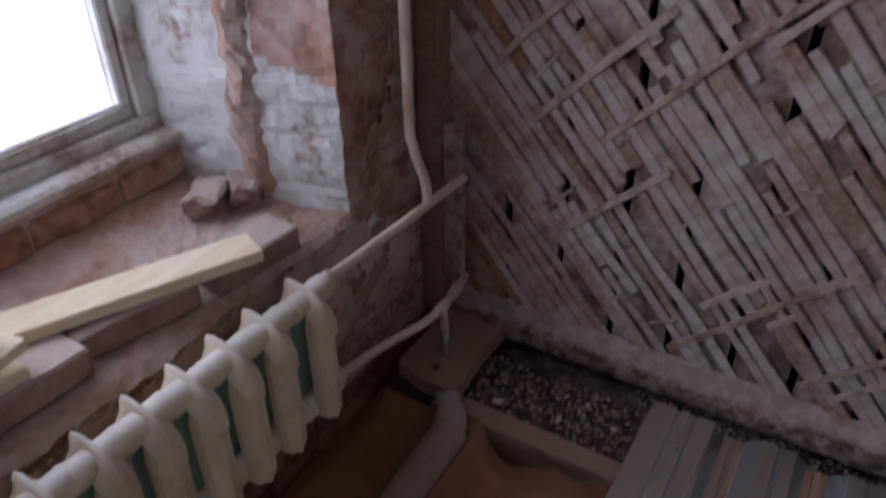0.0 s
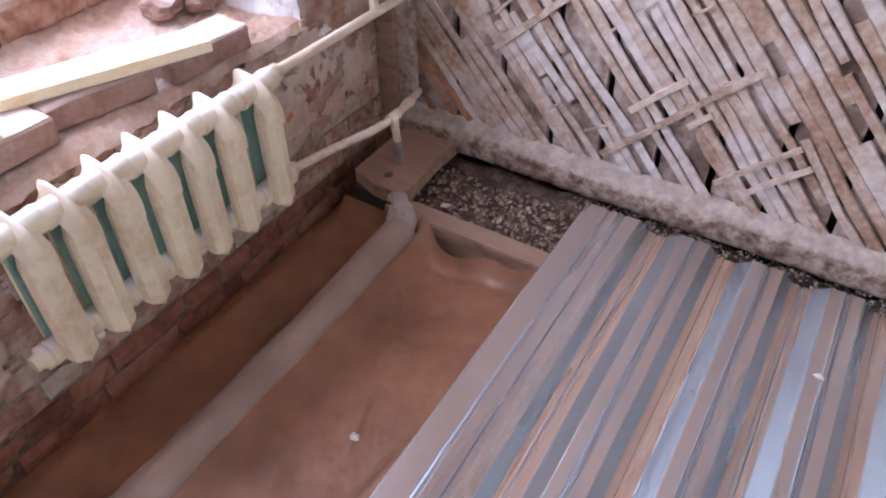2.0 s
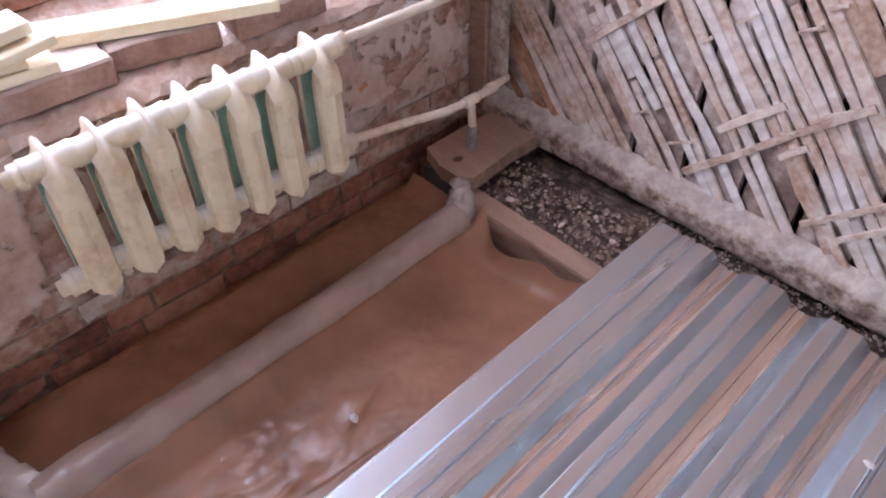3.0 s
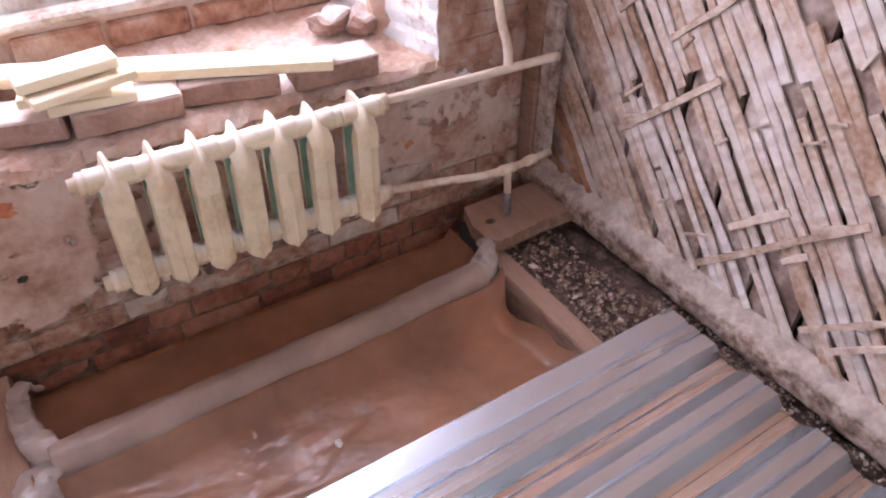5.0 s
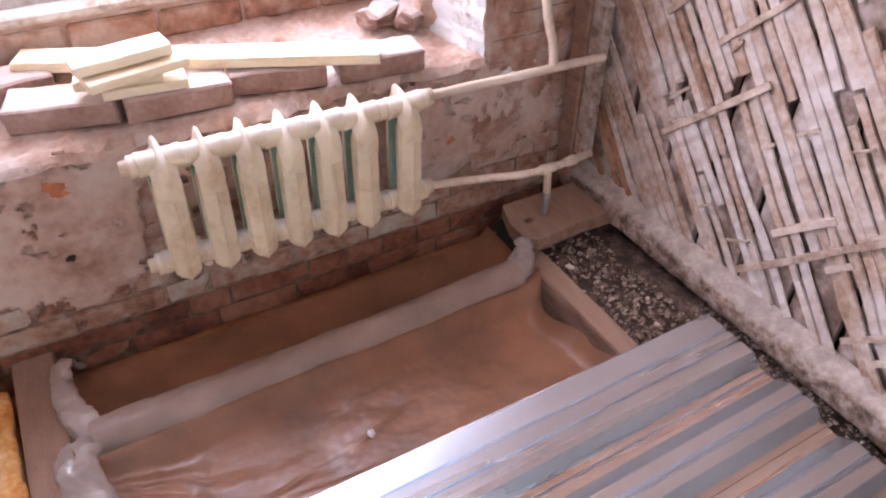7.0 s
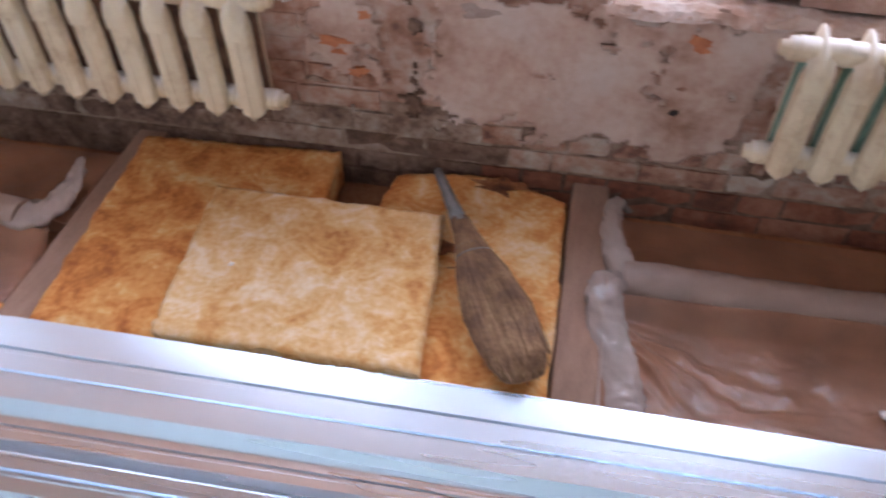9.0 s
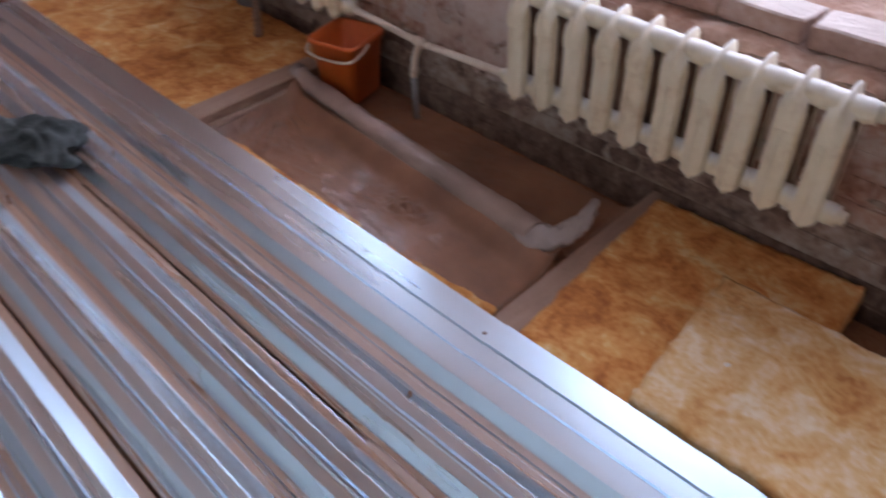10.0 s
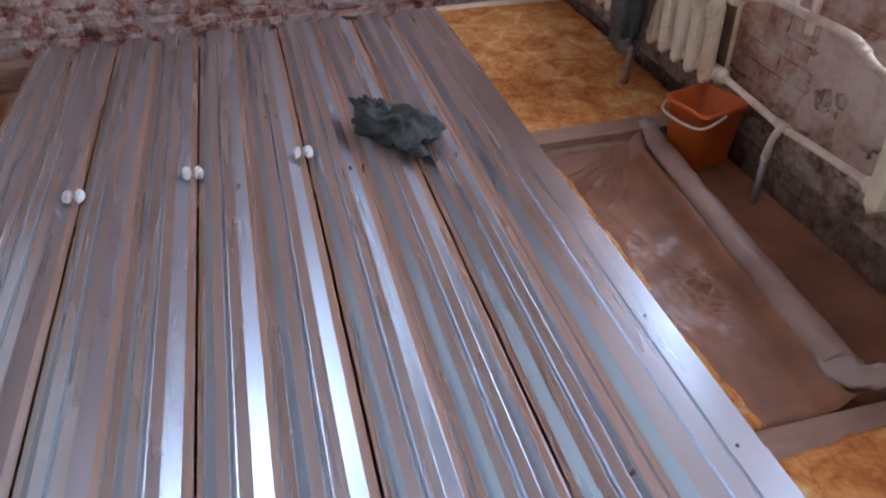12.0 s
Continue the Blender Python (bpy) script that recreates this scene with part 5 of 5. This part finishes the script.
def rag_f(u, v):
    """A knotted cloth: closed lumpy body, two humps and a dent between them."""
    a, t = u * 2 * math.pi, (v - 0.5) * math.pi
    d = Vector((math.cos(a) * math.cos(t), math.sin(a) * math.cos(t), math.sin(t)))
    k = 1 + 0.34 * noise.noise(d * 1.7 + Vector((4, 1, 2))) + 0.22 * noise.noise(d * 4.1) + 0.08 * noise.noise(d * 9.0)
    hump = 0.80 + 0.45 * math.exp(-((d.x + 0.55) / 0.35) ** 2) + 0.30 * math.exp(-((d.x - 0.5) / 0.3) ** 2)
    fold = 0.010 * math.sin(d.x * 16 + 5 * noise.noise(d * 2.5)) * (0.4 + 0.6 * abs(d.z))
    z = 0.034 + (0.088 * d.z * hump + fold) * k
    return Vector((0.235 * d.x * k, (0.105 + 0.03 * d.x) * d.y * k + 0.02 * math.sin(d.x * 4), max(z, 0.0 + 0.004 * abs(d.x))))


sheet(rag, 80, 40, rag_f)
bmesh.ops.remove_doubles(rag, verts=rag.verts[:], dist=0.0004)
bmesh.ops.rotate(rag, verts=rag.verts[:], cent=(0, 0, 0), matrix=Matrix.Rotation(radians(28), 3, "Z"))
ob = part("crumpled_cloth", rag, M_rag, smooth=True)
ob.location = (-5.035, -1.335, ZD + 0.002)
tagged(ob, "crumpled dark grey cloth lying on the steel deck", "cloth")

# white clips across the valleys
for kx, ky in ((-4.945, -2.135), (-4.985, -1.714), (-4.90, -2.556)):
    cl = thing("cable_clip", "small crumpled white plastic clip on the steel deck", "clip", group="white clips on the deck", at=(kx, ky, ZD - 0.004))
    for s in (-1, 1):
        bm = bmesh.new()
        bmesh.ops.create_icosphere(bm, subdivisions=2, radius=1.0)
        for v in bm.verts:
            k = 1 + 0.35 * fbm(v.co + Vector((kx * 9, ky * 7, s)), 1.5)
            v.co = Vector((v.co.x * 0.032 * k, v.co.y * 0.018 * k + s * 0.021, max(v.co.z, -0.5) * 0.026 * k + 0.010))
        part("cap", bm, M_white, cl)

# screws through the deck into the joists
for sx, sy in ((-5.35, -1.835), (-5.35, -1.79), (-4.82, -1.97), (-4.82, -2.02), (-4.83, -1.55), (-4.83, -1.50), (-5.6, -2.02), (-3.27, -1.13), (-3.27, -0.86), (-1.84, -1.33), (-0.35, -1.36), (-4.82, -1.13), (-3.75, -0.86)):
    bm = bmesh.new()
    tube(bm, [(0, 0, -0.030), (0, 0, 0.0005), (0, 0, 0.0045)], [0.004, 0.0055, 0.0035], n=8)
    ob = part("deck_screw", bm, M_darkbrown)
    ob.location = (sx, sy, ZD)
    tagged(ob, "dark screw head in the steel deck", "screw", group="deck screws")

# jacket over the far radiator
jacket = thing("jacket", "grey and orange work jacket hung over the radiator", "jacket", at=(-5.23, -0.17, 0.0))


def drape(name, x0, x1, ztop, zbot, y0, material, seed, slant=0.0, taper=0.0, label=""):
    bm = bmesh.new()

    def f(u, v):
        w = (x1 - x0) * (1 - taper * v)
        x = x0 + slant * v + w * u + 0.015 * fbm((u * 2, v * 2, seed), 1.5)
        z = ztop + (zbot - ztop) * v + 0.03 * fbm((u * 3, seed, 2), 1.0) * v
        y = y0 - 0.02 - 0.03 * math.sin(u * 9 + seed + v * 2) * (0.3 + 0.7 * v) - 0.02 * fbm((u * 4, v * 3, seed), 1.3)
        if v < 0.1:
            y += 0.12 * (0.1 - v) / 0.1
            z += 0.012 * math.sin(v / 0.1 * math.pi)
        return Vector((x, y, z))
    sheet(bm, 26, 34, f)
    ob = part(name, bm, material, jacket, label, smooth=True)
    s = ob.modifiers.new("thickness", "SOLIDIFY")
    s.thickness = 0.008
    return ob


drape("body", -0.20, 0.12, 0.63, 0.08, -0.01, M_grey, 1.0, slant=-0.02, taper=0.25)
drape("sleeve", -0.02, 0.14, 0.62, 0.17, -0.03, M_rag, 4.0, slant=-0.04, taper=0.2, label="dark sleeve")
drape("yoke", -0.22, -0.02, 0.66, 0.36, -0.045, M_orange, 2.0, taper=0.55, slant=0.03, label="orange reflective yoke")
drape("collar", 0.10, 0.27, 0.66, 0.58, -0.02, M_orange, 6.0, taper=0.3, label="orange collar")
bm = bmesh.new()
tube(bm, [(-5.235, -0.20, 0.16), (-5.252, -0.21, -0.045)], [0.016, 0.020], n=8)
tagged(part("wooden_stake", bm, M_joist), "short dark wooden stick below the jacket", "stick")

# bag on the sill of the middle window
bag = thing("bag", "crumpled white and blue plastic bag on the sill", "bag", at=(-3.62, 0.20, SILL + 0.075))
for nm, mt, c, s in (("bag_body", M_white, (0, 0, 0.06), (0.13, 0.07, 0.075)), ("blue_side", M_blue, (0.06, -0.03, 0.04), (0.10, 0.05, 0.05)), ("red_print", M_red, (0.03, 0.0, 0.115), (0.035, 0.03, 0.02))):
    bm = bmesh.new()
    bmesh.ops.create_icosphere(bm, subdivisions=3, radius=1.0)
    for v in bm.verts:
        k = 1 + 0.3 * fbm(v.co * 1.5 + Vector(c) * 9, 1.4)
        v.co = Vector((v.co.x * s[0] * k + c[0], v.co.y * s[1] * k + c[1], max(v.co.z * s[2] * k + c[2], 0.0)))
    part(nm, bm, mt, bag)

# small litter on film and deck
for k, (x, y, z, r, m) in enumerate([(-1.10, -0.615, -0.128, 0.013, M_reveal), (-3.98, -0.44, -0.12, 0.022, M_wool), (-0.42, -1.53, ZD + 0.004, 0.012, M_white), (-0.62, -1.28, ZD + 0.003, 0.005, M_darkbrown), (-2.75, -0.55, 0.0, 0.008, M_white)]):
    bm = bmesh.new()
    chip(bm, Vector((x, y, z)), r, R2)
    tagged(part("litter_chip", bm, m), "small chip of building litter", "litter", group="litter")


# ---- bricks of the walls ----
def brick_mesh(rr, ln, hh, depth, rough):
    """A brick's face with worn edges, in the x-z plane, facing -y."""
    me = bpy.data.meshes.new("brick")
    nx, nz = 4, 2
    vs, fs = [], []
    for i in range(nx + 1):
        for j in range(nz + 1):
            u, v = i / nx, j / nz
            edge = i in (0, nx) or j in (0, nz)
            vs.append((ln * (u - 0.5) + (rr.uniform(-1, 1) * rough * 0.7), rr.uniform(-1, 1) * rough + (rough * 0.9 if edge else 0), hh * (v - 0.5) + rr.uniform(-1, 1) * rough * 0.5))
    for i in range(nx):
        for j in range(nz):
            a = i * (nz + 1) + j
            fs.append((a, a + nz + 1, a + nz + 2, a + 1))
    rim = [i * (nz + 1) for i in range(nx + 1)] + [nx * (nz + 1) + j for j in range(1, nz + 1)] + [i * (nz + 1) + nz for i in range(nx - 1, -1, -1)] + [j for j in range(nz - 1, 0, -1)]
    base = len(vs)
    for r in rim:
        x, y, z = vs[r]
        vs.append((x * 1.01, depth, z * 1.02))
    for k in range(len(rim)):
        q = (k + 1) % len(rim)
        fs.append((rim[k], base + k, base + q, rim[q]))
    me.from_pydata(vs, [], fs)
    me.update()
    return me


def lay(parent, material, place, length, z0, z1, keep, rough, sink, seed, limit=300):
    """Courses of bricks; place(s, z) gives the pose at s metres along the wall."""
    rr = random.Random(seed)
    sets = {}
    count, rest = 0, bmesh.new()
    z, row = z0, 0
    while z < z1:
        s, header = (-0.06 if row % 2 else 0.0), row % 2 == 1
        while s < length:
            ln = 0.119 if header else 0.247
            if rr.random() < 0.12:
                ln = 0.119 if ln > 0.2 else 0.247
            c = s + ln / 2
            if keep(c, z, ln):
                mt = material(z, rr.random(), c) if callable(material) else material
                if mt not in sets:
                    sets[mt] = tuple([brick_mesh(rr, w_, 0.064, 0.03, rough) for _ in range(8)] for w_ in (0.247, 0.119))
                    for me in sets[mt][0] + sets[mt][1]:
                        me.materials.append(mt)
                me = rr.choice(sets[mt][0 if ln > 0.2 else 1])
                m = place(c, z) @ pose(0, rr.uniform(-sink, sink * 0.6), 0, rr.uniform(-1, 1), rr.uniform(-0.8, 0.8), rr.uniform(-1, 1))
                if count < limit:
                    ob = new("brick", me)
                    ob.parent = parent
                    ob.matrix_world = m
                    count += 1
                else:
                    vs = [rest.verts.new(m @ v.co) for v in me.vertices]
                    for p in me.polygons:
                        rest.faces.new([vs[i] for i in p.vertices])
            s += ln + 0.012
        z += 0.076
        row += 1
    if rest.verts:
        tagged(part("brick_rest", rest, material(1.0, 1.0, 0.0) if callable(material) else material, parent), kind="stuff")
    else:
        rest.free()


def keep_north(c, z, ln):
    x = -0.03 - c
    for wx in WIN:
        if abs(x - wx) < HF + ln / 2 - 0.005 and z > SILL - 0.05:
            return False
    return abs(x + 2.395) > 0.04 + ln * 0.3 or z < 0.0 or z > 1.2


def course(z, r, s):
    """The two lowest courses are wet and dark, the next ones damp; further west grey mortar covers them."""
    if s > 2.1 and z < 0.13:
        return M_chase if z < -0.05 or r < 0.25 else M_damp
    if z < -0.05:
        return M_brickfoot
    return M_bricklow if z < 0.13 or (z < 0.22 and r < 0.5) else M_brickN


lay(wall_north, course, lambda s, z: pose(-0.03 - s, YN, z), 6.63, -0.165, 1.30, keep_north, 0.0035, 0.004, 11, 300)
lay(wall_west, M_brickW, lambda s, z: pose(XW, -s, z, 0, 0, 90), 3.4, -0.16, 1.10, lambda c, z, ln: True, 0.012, 0.016, 12, 300)
